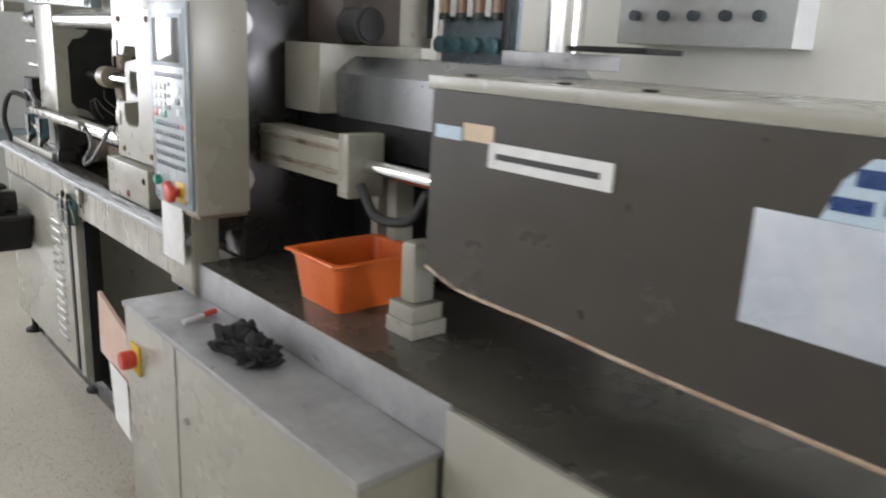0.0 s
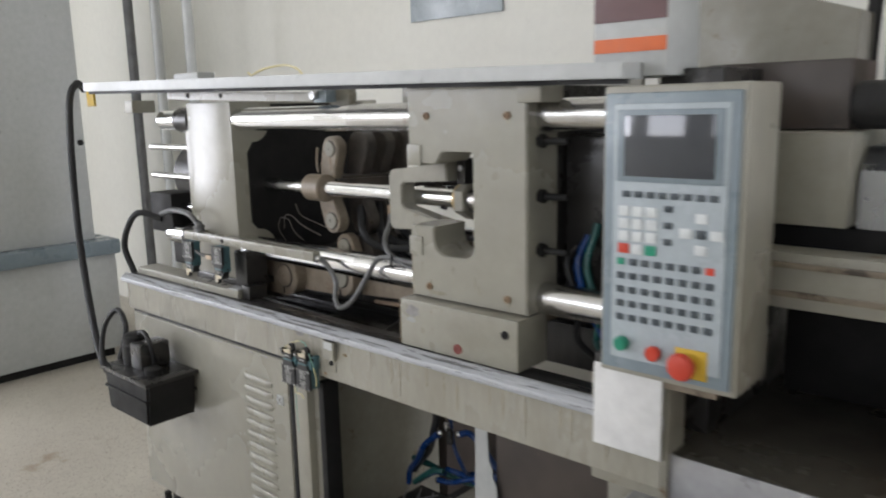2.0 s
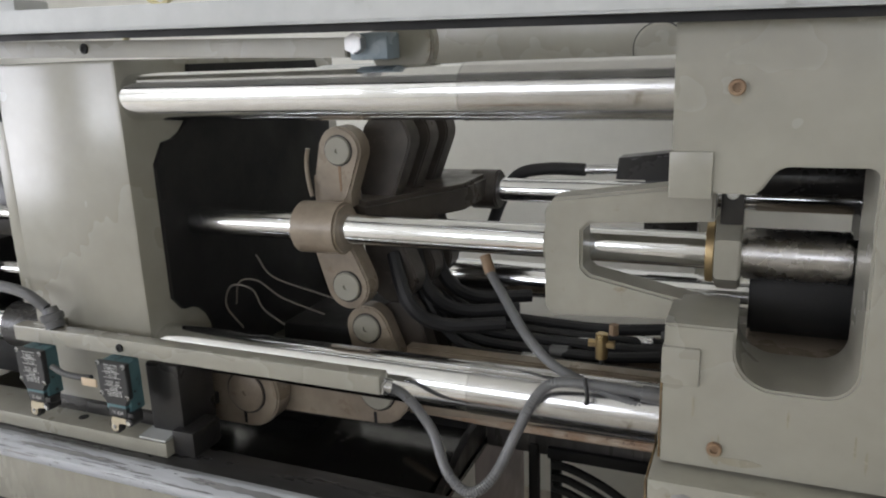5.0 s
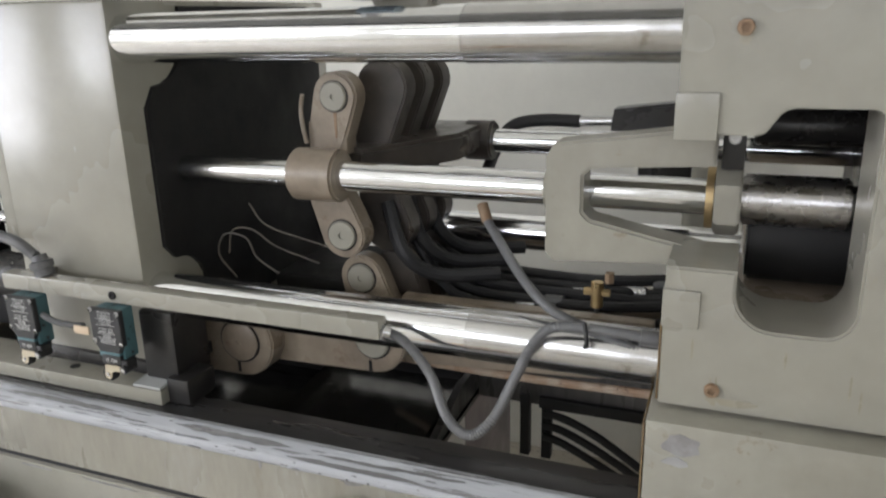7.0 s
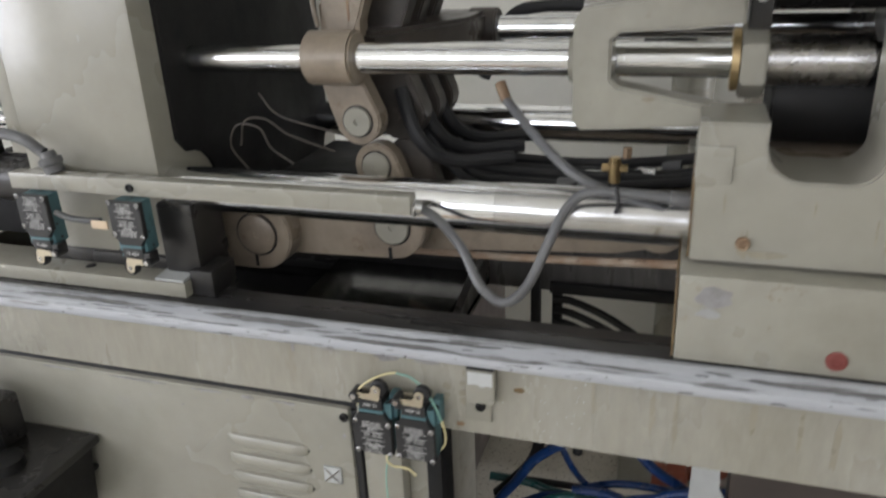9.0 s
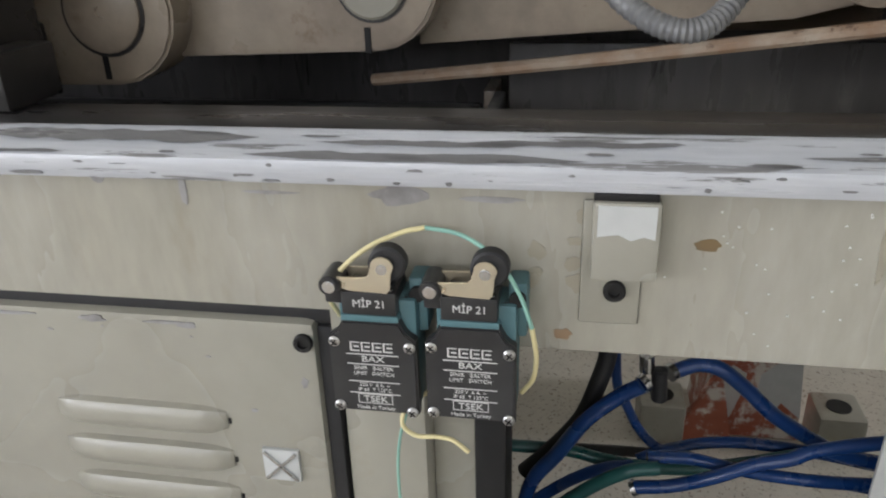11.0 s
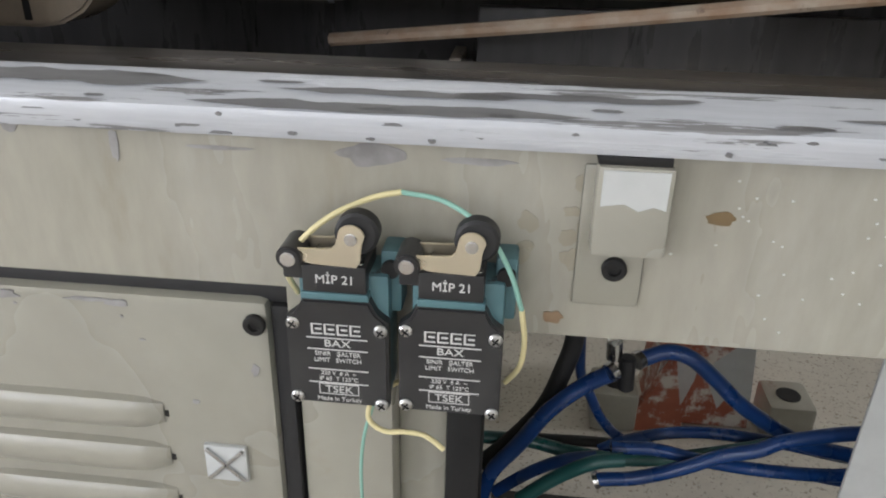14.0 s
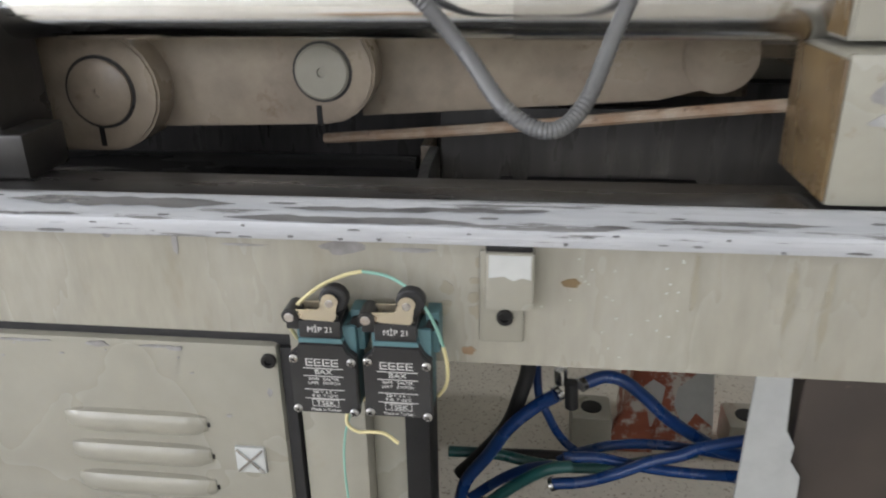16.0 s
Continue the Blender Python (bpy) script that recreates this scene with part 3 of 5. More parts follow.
part("shaft", rod((-2.612, GY, GZ), (-2.484, GY, GZ), 0.034, 36, 0.003), ROLLED, guide, "rust-stained ground shaft")
part("cylinder", rod((-2.60, 1.05, 1.29), (-2.44, 1.05, 1.29), 0.062, 32, 0.004), DARK, guide, "black ejector cylinder")
part("cylinder", rod((-2.60, 1.14, 1.432), (-2.44, 1.14, 1.432), 0.030, 28, 0.003), GREASE, guide, "dark upper cylinder")

toggle = thing("toggle_linkage", (-3.25, 1.2, 0.99), "oily beige toggle links with round pins", "toggle linkage")


def link(u0, v0, r0, u1, v1, r1, y0, y1, mat=PAINT_DIRTY, pin=0.62, pin_mat=PAINT_WORN):
    part("link", slab(stadium(u0, v0, r0, u1, v1, r1), "y", y0, y1, 0.003), mat, toggle)
    if pin:
        r = r0 * pin
        ob = part("pin", lathe([(0, r), (0.004, r), (0.006, r * 0.92), (0.006, 0.0055), (0.003, 0.005)], (u0, y0, v0), (0, -1, 0), 28), pin_mat, toggle, "round pin end with a centre hole")
        part("pin_groove", lathe([(0, r * 1.1), (0.0012, r * 1.1)], (u0, y0, v0), (0, -1, 0), 28), GREASE, ob)


waist = stadium(-3.244, 1.472, 0.040, -3.262, 1.41, 0.036)
part("link", slab(waist, "y", 1.045, 1.085, 0.004), TOGGLE, toggle)
part("link", box(-3.298, -3.226, 1.047, 1.083, 1.375, 1.43, 0.004), TOGGLE, toggle)
part("pin", lathe([(0, 0.024), (0.004, 0.024), (0.006, 0.022), (0.006, 0.004), (0.003, 0.0035)], (-3.244, 1.045, 1.472), (0, -1, 0), 28), PAINT_WORN, toggle, "round pin end with a centre hole")
part("pin_groove", lathe([(0, 0.0262), (0.0012, 0.0262)], (-3.244, 1.045, 1.472), (0, -1, 0), 28), GREASE, toggle)
part("rust_run", slab([(-3.247, 1.446), (-3.241, 1.446), (-3.242, 1.405), (-3.245, 1.402)], "y", 1.0442, 1.0455, 0), RUSTSPOT, toggle)
part("feed_wire", hose([(-3.30, 1.04, 1.475), (-3.305, 1.04, 1.45), (-3.30, 1.035, 1.42), (-3.295, 1.035, 1.395)], 0.004, 8), PAINT_DIRTY, toggle)
link(-3.238, 1.240, 0.041, -3.264, 1.308, 0.036, 1.034, 1.074, TOGGLE)
link(-3.228, 1.150, 0.042, -3.20, 1.06, 0.05, 1.075, 1.11, TOGGLE)
# the rear rows get a darker brown than the front links
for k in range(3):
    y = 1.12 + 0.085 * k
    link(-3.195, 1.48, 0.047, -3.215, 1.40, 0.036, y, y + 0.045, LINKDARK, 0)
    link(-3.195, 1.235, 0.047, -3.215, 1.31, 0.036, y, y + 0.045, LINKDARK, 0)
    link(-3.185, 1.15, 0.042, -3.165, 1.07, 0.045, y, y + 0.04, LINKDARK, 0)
    part("hose", hose([(-3.19, y, 1.28), (-3.15, y - 0.03, 1.2), (-3.10, y, 1.155), (-3.0, y + 0.05, 1.15)], 0.013, 10), RUBBER, toggle)
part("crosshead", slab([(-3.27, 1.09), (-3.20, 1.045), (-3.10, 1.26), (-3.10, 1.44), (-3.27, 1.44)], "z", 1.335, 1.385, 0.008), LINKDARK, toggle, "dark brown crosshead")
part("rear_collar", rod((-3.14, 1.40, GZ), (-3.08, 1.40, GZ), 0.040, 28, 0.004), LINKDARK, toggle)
link(-3.426, 1.044, 0.068, -3.56, 1.044, 0.068, 0.972, 1.03, TOGGLE, 0.55, TOGGLE)
link(-3.18, 1.061, 0.060, -3.42, 1.055, 0.060, 1.012, 1.06, TOGGLE, 0.52, PAINT_WORN)
part("link", slab([(-3.15, 0.998), (-2.80, 1.02), (-2.72, 1.04), (-2.72, 1.125), (-3.15, 1.125)], "y", 1.07, 1.10, 0.003), TOGGLE, toggle)
part("link_end", rod((-2.735, 1.060, 1.072), (-2.735, 1.069, 1.072), 0.042, 32, 0.002), TOGGLE, toggle, "round link end")
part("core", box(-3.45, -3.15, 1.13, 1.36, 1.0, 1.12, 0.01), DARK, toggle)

# ---- guard rails, bars and conduits round the clamp ----
track = thing("guard_track", (-3.2, 0.80, 1.69), "white painted door track along the top of the clamp", "guard track")
part("channel", slab([(-4.385, 1.687), (-2.06, 1.640), (-2.06, 1.671), (-4.385, 1.720)], "y", 0.775, 0.86, 0.003), CABINET, track)
part("lip", slab([(-4.385, 1.677), (-2.06, 1.630), (-2.06, 1.640), (-4.385, 1.687)], "y", 0.795, 0.80, 0.0), DARK, track)
part("end_tab", box(-4.42, -4.36, 0.80, 0.81, 1.63, 1.69, 0.002), YELLOW, track, "orange-yellow end tab")
for x in (-4.1, -2.30):
    part("bracket", box(x - 0.03, x + 0.03, 0.81, 0.90, 1.60, 1.645, 0.003), PAINT_WORN, track)

bar = thing("switch_bar", (-3.4, 0.83, 1.157), "beige square bar carrying limit switches", "switch bar")
part("bar", box(-3.79, -3.068, 0.815, 0.842, 1.160, 1.188, 0.003), PAINT, bar)
part("arm", box(-3.76, -3.72, 0.83, 0.88, 1.15, 1.19, 0.003), PAINT_WORN, bar)
part("end_fitting", rod((-3.09, 0.83, 1.168), (-3.065, 0.83, 1.166), 0.012, 6), SCREW, bar)
bolt(bar, -3.545, 0.815, 1.174, 0.007, 0.003)

ubar = thing("cam_bar", (-3.5, 0.9, 1.64), "pale beige cam bar above the upper tie bar", "cam bar")
part("bar", slab([(-3.95, 1.646), (-3.126, 1.620), (-3.126, 1.647), (-3.95, 1.672)], "y", 0.885, 0.91, 0.002), PAINT, ubar)
part("support", box(-3.78, -3.74, 0.89, 0.95, 1.58, 1.615, 0.003), PAINT_WORN, ubar)
part("end_switch", box(-3.124, -3.066, 0.89, 0.93, 1.616, 1.652, 0.004), GREYP, ubar, "small grey end switch")
part("end_nut", rod((-3.110, 0.874, 1.638), (-3.110, 0.892, 1.638), 0.014, 6, 0.001), SCREW, ubar, "steel end nut")
part("end_disc", rod((-3.075, 0.95, 1.635), (-3.075, 0.975, 1.635), 0.05, 28, 0.003), PAINT_WORN, ubar, "round beige bracket plate")
bolt(ubar, -3.601, 0.885, 1.649, 0.008, 0.003)
bolt(ubar, -3.807, 0.885, 1.655, 0.008, 0.003)


elbow = thing("conduit_elbow", (-3.85, 0.83, 1.19), "grey flexible conduit curving down to the switch bar", "conduit")
part("conduit", hose([(-4.02, 0.86, 1.225), (-3.88, 0.83, 1.252), (-3.76, 0.82, 1.250), (-3.712, 0.825, 1.222)], 0.010, 10, rib=0.0008), CONDUIT, elbow)
part("gland", lathe([(0, 0.016), (0.012, 0.016), (0.014, 0.019), (0.024, 0.019), (0.026, 0.014), (0.036, 0.012)], (-3.70, 0.828, 1.189), (-0.25, 0, 1), 18), CONDUIT, elbow, "grey conduit gland")
loop = thing("conduit_loop", (-2.9, 0.85, 1.05), "grey corrugated conduit hanging in a loop", "conduit")
part("conduit", hose([(-3.068, 0.835, 1.168), (-3.04, 0.842, 1.15), (-3.002, 0.84, 1.106), (-2.965, 0.805, 1.065), (-2.928, 0.791, 1.051), (-2.90, 0.81, 1.07), (-2.876, 0.838, 1.125), (-2.855, 0.855, 1.17), (-2.828, 0.862, 1.193), (-2.77, 0.872, 1.192), (-2.70, 0.882, 1.184)], 0.0078, 10, rib=0.0009), CONDUIT, loop)
part("end_collar", rod((-3.075, 0.83, 1.169), (-3.06, 0.836, 1.165), 0.011, 12), SCREW, loop, "steel end collar")
part("end_collar", rod((-2.72, 0.88, 1.186), (-2.69, 0.884, 1.183), 0.011, 12), CONDUIT, loop)
drop = thing("conduit_drop", (-2.85, 0.95, 1.18), "grey corrugated conduit with a copper end fitting", "conduit")
part("conduit", hose([(-2.985, 1.055, 1.278), (-2.955, 1.02, 1.258), (-2.89, 0.936, 1.225), (-2.84, 0.90, 1.20), (-2.78, 0.89, 1.18), (-2.72, 0.885, 1.165), (-2.69, 0.89, 1.165)], 0.0078, 10, rib=0.0009), CONDUIT, drop)
part("end_fitting", rod((-2.998, 1.068, 1.302), (-2.985, 1.055, 1.277), 0.009, 12), RUSTSPOT, drop, "copper end fitting")
solo("cable_tie", hose([(-2.79, 0.862, 1.205), (-2.785, 0.855, 1.18), (-2.79, 0.87, 1.165)], 0.003, 6), RUBBER, "black cable tie round the conduits", "cable tie")
solo("rusty_rod", hose([(-3.24, 1.215, 0.932), (-2.98, 1.13, 0.972), (-2.692, 1.047, 1.019), (-2.66, 1.04, 1.02)], 0.0075, 8), RUST, "rust-stained painted rod lying across the pit", "rod")
solo("pit_rib", box(-3.115, -3.10, 1.30, 1.384, 0.815, 0.90, 0.002), PAINT_DIRTY, "oily upright rib in the pit", "rib")
solo("return_pipe", rod((-4.1, 1.30, 0.85), (-3.12, 1.30, 0.85), 0.034, 24), SLIDE, "dark oily pipe along the pit", "pipe")

# ---- switches on the bed front ----
SWY = 0.742


def big_switch(x, tilt):
    """The mounted switch: teal casting, black head, square black cover with printing, lever and roller on top."""
    z = 0.794
    s = thing("limit_switch", (x, FACE, z), "black and teal limit switch with a roller lever and white printing", "limit switch", "pair of switches on the bed")
    y = SWY
    part("casting", box(x - 0.024, x + 0.0305, y + 0.008, FACE, z + 0.002, z + 0.088, 0.003), TEAL, s, "teal cast body")
    part("ear", box(x + 0.024, x + 0.037, y + 0.016, FACE, z + 0.060, z + 0.101, 0.003), TEAL, s)
    part("ear_bolt", rod((x + 0.0305, y + 0.012, z + 0.09), (x + 0.0305, y + 0.018, z + 0.09), 0.0055, 14), DARK, s)
    cover = [(-0.031, 0.0), (0.031, 0.0), (0.031, 0.060), (0.024, 0.066), (0.020, 0.074), (-0.020, 0.074), (-0.024, 0.066), (-0.031, 0.060)]
    part("cover", slab([(x + u, z + v) for u, v in cover], "y", y, y + 0.010, 0.0015), BLACK, s, "black cover with white printing")
    part("head", box(x - 0.0195, x + 0.0185, y + 0.001, y + 0.034, z + 0.0785, z + 0.096, 0.0015), BLACK, s, "black head")
    part("gasket", box(x - 0.020, x + 0.0195, y + 0.0005, y + 0.034, z + 0.074, z + 0.0785, 0.0005), TEAL, s)
    part("head_top", box(x - 0.015, x + 0.016, y + 0.006, y + 0.03, z + 0.096, z + 0.1, 0.002), BLACK, s)
    part("pivot", rod((x - 0.0255, y - 0.003, z + 0.101), (x - 0.0255, y + 0.022, z + 0.101), 0.0075, 18, 0.001), BLACK, s)
    part("pivot_block", box(x - 0.031, x - 0.018, y + 0.002, y + 0.024, z + 0.086, z + 0.103, 0.002), BLACK, s)
    part("pivot_pin", rod((x - 0.0255, y - 0.0045, z + 0.101), (x - 0.0255, y - 0.002, z + 0.101), 0.0045, 16, 0.0005), SCREW, s)
    lever = [(-0.018, 0.1105), (-0.013, 0.109), (0.013, 0.108), (0.0155, 0.112), (0.0165, 0.122)] + arc(0.0105, 0.1265, 0.008, 10, 150, 8) + [(0.0015, 0.122), (-0.001, 0.1195), (-0.006, 0.119), (-0.022, 0.1185), (-0.022, 0.116)]
    part("lever", slab([(x + u, z + v - 0.0118) for u, v in lever], "y", y, y + 0.0018, 0.0004), ZINC, s, "zinc plated lever")
    part("lever", slab([(x + u, z + v - 0.0118) for u, v in lever], "y", y + 0.017, y + 0.0188, 0.0004), ZINC, s)
    part("roller", lathe([(0, 0.011), (0.0015, 0.0128), (0.010, 0.0128), (0.0115, 0.011)], (x + 0.013, y + 0.015, z + 0.1155), (0, -1, 0), 28), RUBBER, s, "black rubber roller")
    part("rivet", rod((x + 0.0105, y - 0.0012, z + 0.114), (x + 0.0105, y + 0.001, z + 0.114), 0.0038, 16, 0.0005), SCREW, s)
    for dx, dz in ((-0.0265, 0.0575), (0.0265, 0.0555), (-0.0265, 0.0045), (0.0265, 0.0025)):
        sc = part("screw", lathe([(0, 0.0042), (0.001, 0.0042), (0.0022, 0.003), (0.0026, 0.0006)], (x + dx, y, z + dz), (0, -1, 0), 16), SCREW, s)
        for a in (35, 125):
            m = Matrix.Translation((x + dx, y - 0.0024, z + dz)) @ Matrix.Rotation(radians(a), 4, "Y")
            part("slot", box(-0.0026, 0.0026, -0.0006, 0.0006, -0.0005, 0.0005, 0, m=m), DARK, sc)
    for dx in (-0.013, 0.014):
        part("screw", rod((x + dx, y + 0.004, z + 0.0975), (x + dx, y + 0.004, z + 0.0985), 0.003, 12), SCREW, s)
    front = y - 0.0003
    lettering("M\u0130P 21", 0.0078, facing(x, front + 0.001, z + 0.085), WHITE, s)
    mark = bmesh.new()
    for i in range(4):
        box(x - 0.0155 + i * 0.0078, x - 0.0088 + i * 0.0078, front - 0.0002, front, z + 0.0575, z + 0.0582, 0, mark)
        box(x - 0.0155 + i * 0.0078, x - 0.0143 + i * 0.0078, front - 0.0002, front, z + 0.0515, z + 0.0575, 0, mark)
        box(x - 0.0155 + i * 0.0078, x - 0.0088 + i * 0.0078, front - 0.0002, front, z + 0.0508, z + 0.0518, 0, mark)
        box(x - 0.0130 + i * 0.0078, x - 0.0092 + i * 0.0078, front - 0.0002, front, z + 0.054, z + 0.0552, 0, mark)
    for zz in (0.0488, 0.0408, 0.0265, 0.0168):
        box(x - 0.0185, x + 0.0185, front - 0.0002, front, z + zz - 0.0008, z + zz, 0, mark)
    for a, b, c, d in ((-0.0125, 0.0125, 0.0078, 0.0084), (-0.0125, 0.0125, 0.0152, 0.0158), (-0.0125, -0.0119, 0.0078, 0.0158), (0.0119, 0.0125, 0.0078, 0.0158)):
        box(x + a, x + b, front - 0.0002, front, z + c, z + d, 0, mark)
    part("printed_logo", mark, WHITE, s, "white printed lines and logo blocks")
    lettering("BAX", 0.0068, facing(x, front, z + 0.0425), WHITE, s, 1.25)
    lettering("SINIR   \u015eALTER", 0.0042, facing(x, front, z + 0.0360), WHITE, s, 1.0)
    lettering("LIMIT   SWITCH", 0.0042, facing(x, front, z + 0.0315), WHITE, s, 1.0)
    lettering("220 V  6 A  ~", 0.0040, facing(x, front, z + 0.0222), WHITE, s, 1.0)
    lettering("IP 65  T 125\u00b0C", 0.0040, facing(x, front, z + 0.0180), WHITE, s, 1.0)
    lettering("TSEK", 0.0072, facing(x, front, z + 0.0092), WHITE, s, 1.1)
    lettering("Made in Turkey", 0.0042, facing(x, front, z + 0.0030), WHITE, s, 1.05)
    return s


big_switch(-3.1235, 0)
big_switch(-3.0555, 0)
for x in (-3.540, -3.725):
    sw = copy_thing(bpy.data.objects["limit_switch"], pose(x, 0.824, 1.160, 0, 180, 0))
    tagged(sw, "teal and black limit switch hanging upside down under the bar", "limit switch", "switches under the bar")
    ORIGIN[sw.name] = Vector((x, 0.824, 1.160))
solo("switch_cable", hose([(-3.69, 0.80, 1.128), (-3.66, 0.795, 1.122), (-3.625, 0.795, 1.120), (-3.60, 0.797, 1.121)], 0.0055, 10, rib=0.0008), CONDUIT, "thin ribbed cable between the hanging switches", "cable")
solo("cable_tag", box(-3.612, -3.580, 0.788, 0.791, 1.110, 1.124, 0.001), TAN, "tan tag on the switch cable", "tag")
part("gland", rod((-3.0225, 0.762, 0.83), (-3.0165, 0.762, 0.83), 0.012, 18, 0.001), BLACK, bpy.data.objects["limit_switch.003"])
solo("cream_wire", hose([(-3.155, 0.772, 0.855), (-3.156, 0.757, 0.878), (-3.147, 0.752, 0.898), (-3.128, 0.757, 0.915), (-3.105, 0.764, 0.925), (-3.088, 0.766, 0.929)], 0.0018, 8), WIRE_Y, "cream insulated wire arched over the switches", "wire")
solo("green_wire", hose([(-3.088, 0.766, 0.929), (-3.062, 0.762, 0.926), (-3.038, 0.752, 0.914), (-3.023, 0.75, 0.89), (-3.015, 0.752, 0.865)], 0.0015, 8), WIRE_G, "pale green wire arched over the switches", "wire")
solo("cream_wire", hose([(-3.015, 0.752, 0.865), (-3.012, 0.757, 0.84), (-3.014, 0.76, 0.82), (-3.022, 0.764, 0.805)], 0.0018, 8), WIRE_Y, "cream wire running down beside the switches", "wire")
solo("cream_wire", hose([(-3.088, 0.765, 0.80), (-3.104, 0.757, 0.792), (-3.108, 0.752, 0.778), (-3.098, 0.75, 0.770), (-3.083, 0.748, 0.772), (-3.07, 0.747, 0.771), (-3.058, 0.745, 0.763)], 0.0017, 8), WIRE_Y, "loose cream wire end below the switches", "wire")
solo("green_wire", hose([(-3.104, 0.757, 0.79), (-3.113, 0.758, 0.755), (-3.116, 0.76, 0.71), (-3.112, 0.76, 0.64)], 0.0012, 8), WIRE_G, "thin pale green wire hanging below the switches", "wire")

stop = thing("stop_block", (-2.96, FACE, 0.858), "scratched steel stop block bolted to the bed", "stop block")
part("back_plate", box(-2.985, -2.945, 0.777, FACE, 0.858, 0.948, 0.002), PAINT_WORN, stop)
part("block", box(-2.979, -2.937, 0.762, 0.777, 0.898, 0.952, 0.003), PAINT, stop, "beige block worn to steel at the top")
block_face = [(-2.976, 0.950), (-2.940, 0.950), (-2.940, 0.928), (-2.947, 0.930), (-2.955, 0.927), (-2.963, 0.931), (-2.976, 0.929)]
part("worn_face", slab(block_face, "y", 0.7615, 0.764, 0.0), CABINET, stop, "bare worn steel")
part("cap", box(-2.979, -2.939, 0.765, FACE, 0.952, 0.957, 0.001), DARK, stop)
bolt(stop, -2.962, 0.777, 0.884, 0.0075, 0.004)

pad = thing("cable_tie_mount", (-3.22, 0.776, 0.69), "square metal cable tie mount stuck on the cabinet door", "cable mount")
part("plate", box(-3.233, -3.202, 0.772, 0.776, 0.694, 0.725, 0.001), CABINET, pad)
bm = bmesh.new()
for a in (45, 135):
    box(-0.019, 0.019, -0.0012, 0.0012, -0.0014, 0.0014, 0.0005, bm, Matrix.Translation((-3.2175, 0.771, 0.7095)) @ Matrix.Rotation(radians(a), 4, "Y"))
part("ribs", bm, SCREW, pad)
bolt(cab, -3.187, 0.776, 0.827, 0.0075, 0.004, None, "door_bolt")
for i in range(14):
    z = 0.748 - i * 0.0392
    bm = bmesh.new()
    rows = []
    for j in range(13):
        u = j / 12
        k = max(0.04, (1 - abs(2 * u - 1) ** 6)) ** 0.5
        x = -3.412 + 0.152 * u
        rows.append([bm.verts.new((x, 0.7765 - 0.011 * k * math.sin(math.pi * v / 6) ** 0.8, z - 0.0135 * (0.55 + 0.45 * k) * math.cos(math.pi * v / 6))) for v in range(7)])
    for ra, rb in zip(rows, rows[1:]):
        for v in range(6):
            bm.faces.new((ra[v], ra[v + 1], rb[v + 1], rb[v]))
    part("louvre_slot", box(-3.2595, -3.257, 0.7752, 0.7765, z - 0.003, z + 0.002, 0), DARK, door)
    part("louvre", bm, PAINT, door)

# ---- side box, control post and panel ----
side = thing("side_box", (-1.45, 0.7, 0.0), "beige steel side box with a scuffed grey top", "cabinet")
part("body", box(-2.015, -0.885, 0.605, 0.79, 0.06, 0.795, 0.004), PAINT, side)
part("top", box(-2.02, -0.88, 0.60, 0.793, 0.796, 0.812, 0.003), PLATE, side, "scuffed grey steel top")
part("door_gap", box(-1.665, -1.661, 0.6035, 0.606, 0.08, 0.79, 0), DARK, side)
part("plinth", box(-1.99, -0.91, 0.63, 0.79, 0.0, 0.06, 0.002), DARK, side)
part("switch_plate", box(-1.965, -1.90, 0.597, 0.605, 0.625, 0.71, 0.003), YELLOW, side, "yellow mains switch plate")
part("switch_knob", rod((-1.935, 0.56, 0.668), (-1.935, 0.597, 0.668), 0.026, 24, 0.004), RED, side, "red rotary mains switch")
part("lock", rod((-1.60, 0.598, 0.62), (-1.60, 0.605, 0.62), 0.010, 16), SCREW, side)

post = thing("control_post", (-2.07, 0.82, 0.81), "worn beige bracket holding the control panel", "bracket")
part("post", box(-2.12, -1.95, 0.782, 0.86, 0.81, 1.06, 0.004), PAINT_WORN, post)
part("shelf", box(-2.07, -1.85, 0.76, 0.90, 1.055, 1.075, 0.003), PAINT_DIRTY, post)
part("notice", box(-2.10, -1.952, 0.755, 0.758, 0.905, 1.079, 0.0005), PAPER, post, "plain white plate")

panel = thing("control_console", (-1.94, 0.8, 1.075), "beige control console with screen, keypad and coloured buttons", "control console")
part("housing", box(-2.075, -1.805, 0.735, 0.885, 1.076, 1.625, 0.006), PAINT, panel)
part("bezel", box(-2.068, -1.815, 0.727, 0.735, 1.088, 1.612, 0.004), GREYP, panel, "grey-blue bezel")
part("membrane", box(-2.047, -1.832, 0.7245, 0.7272, 1.112, 1.592, 0.001), PANEL_LIGHT, panel, "light grey-blue membrane")
part("screen_frame", box(-2.04, -1.84, 0.722, 0.7248, 1.452, 1.582, 0.002), GREYP, panel)
part("screen", box(-2.025, -1.855, 0.7205, 0.7225, 1.462, 1.572, 0.001), SCREEN, panel, "dark glossy screen")
for i in range(8):
    x = -2.028 + i * 0.0235
    part("key", box(x, x + 0.017, 0.7225, 0.7245, 1.423, 1.435, 0.001), KEY, panel)
for r in range(4):
    for c in range(3):
        x, z = -2.034 + c * 0.027, 1.388 - r * 0.0235
        mat = KEYW if r < 3 else (RED, KEYW, GREEN)[c]
        part("key", box(x, x + 0.022, 0.7215, 0.7245, z, z + 0.019, 0.0015), mat, panel)
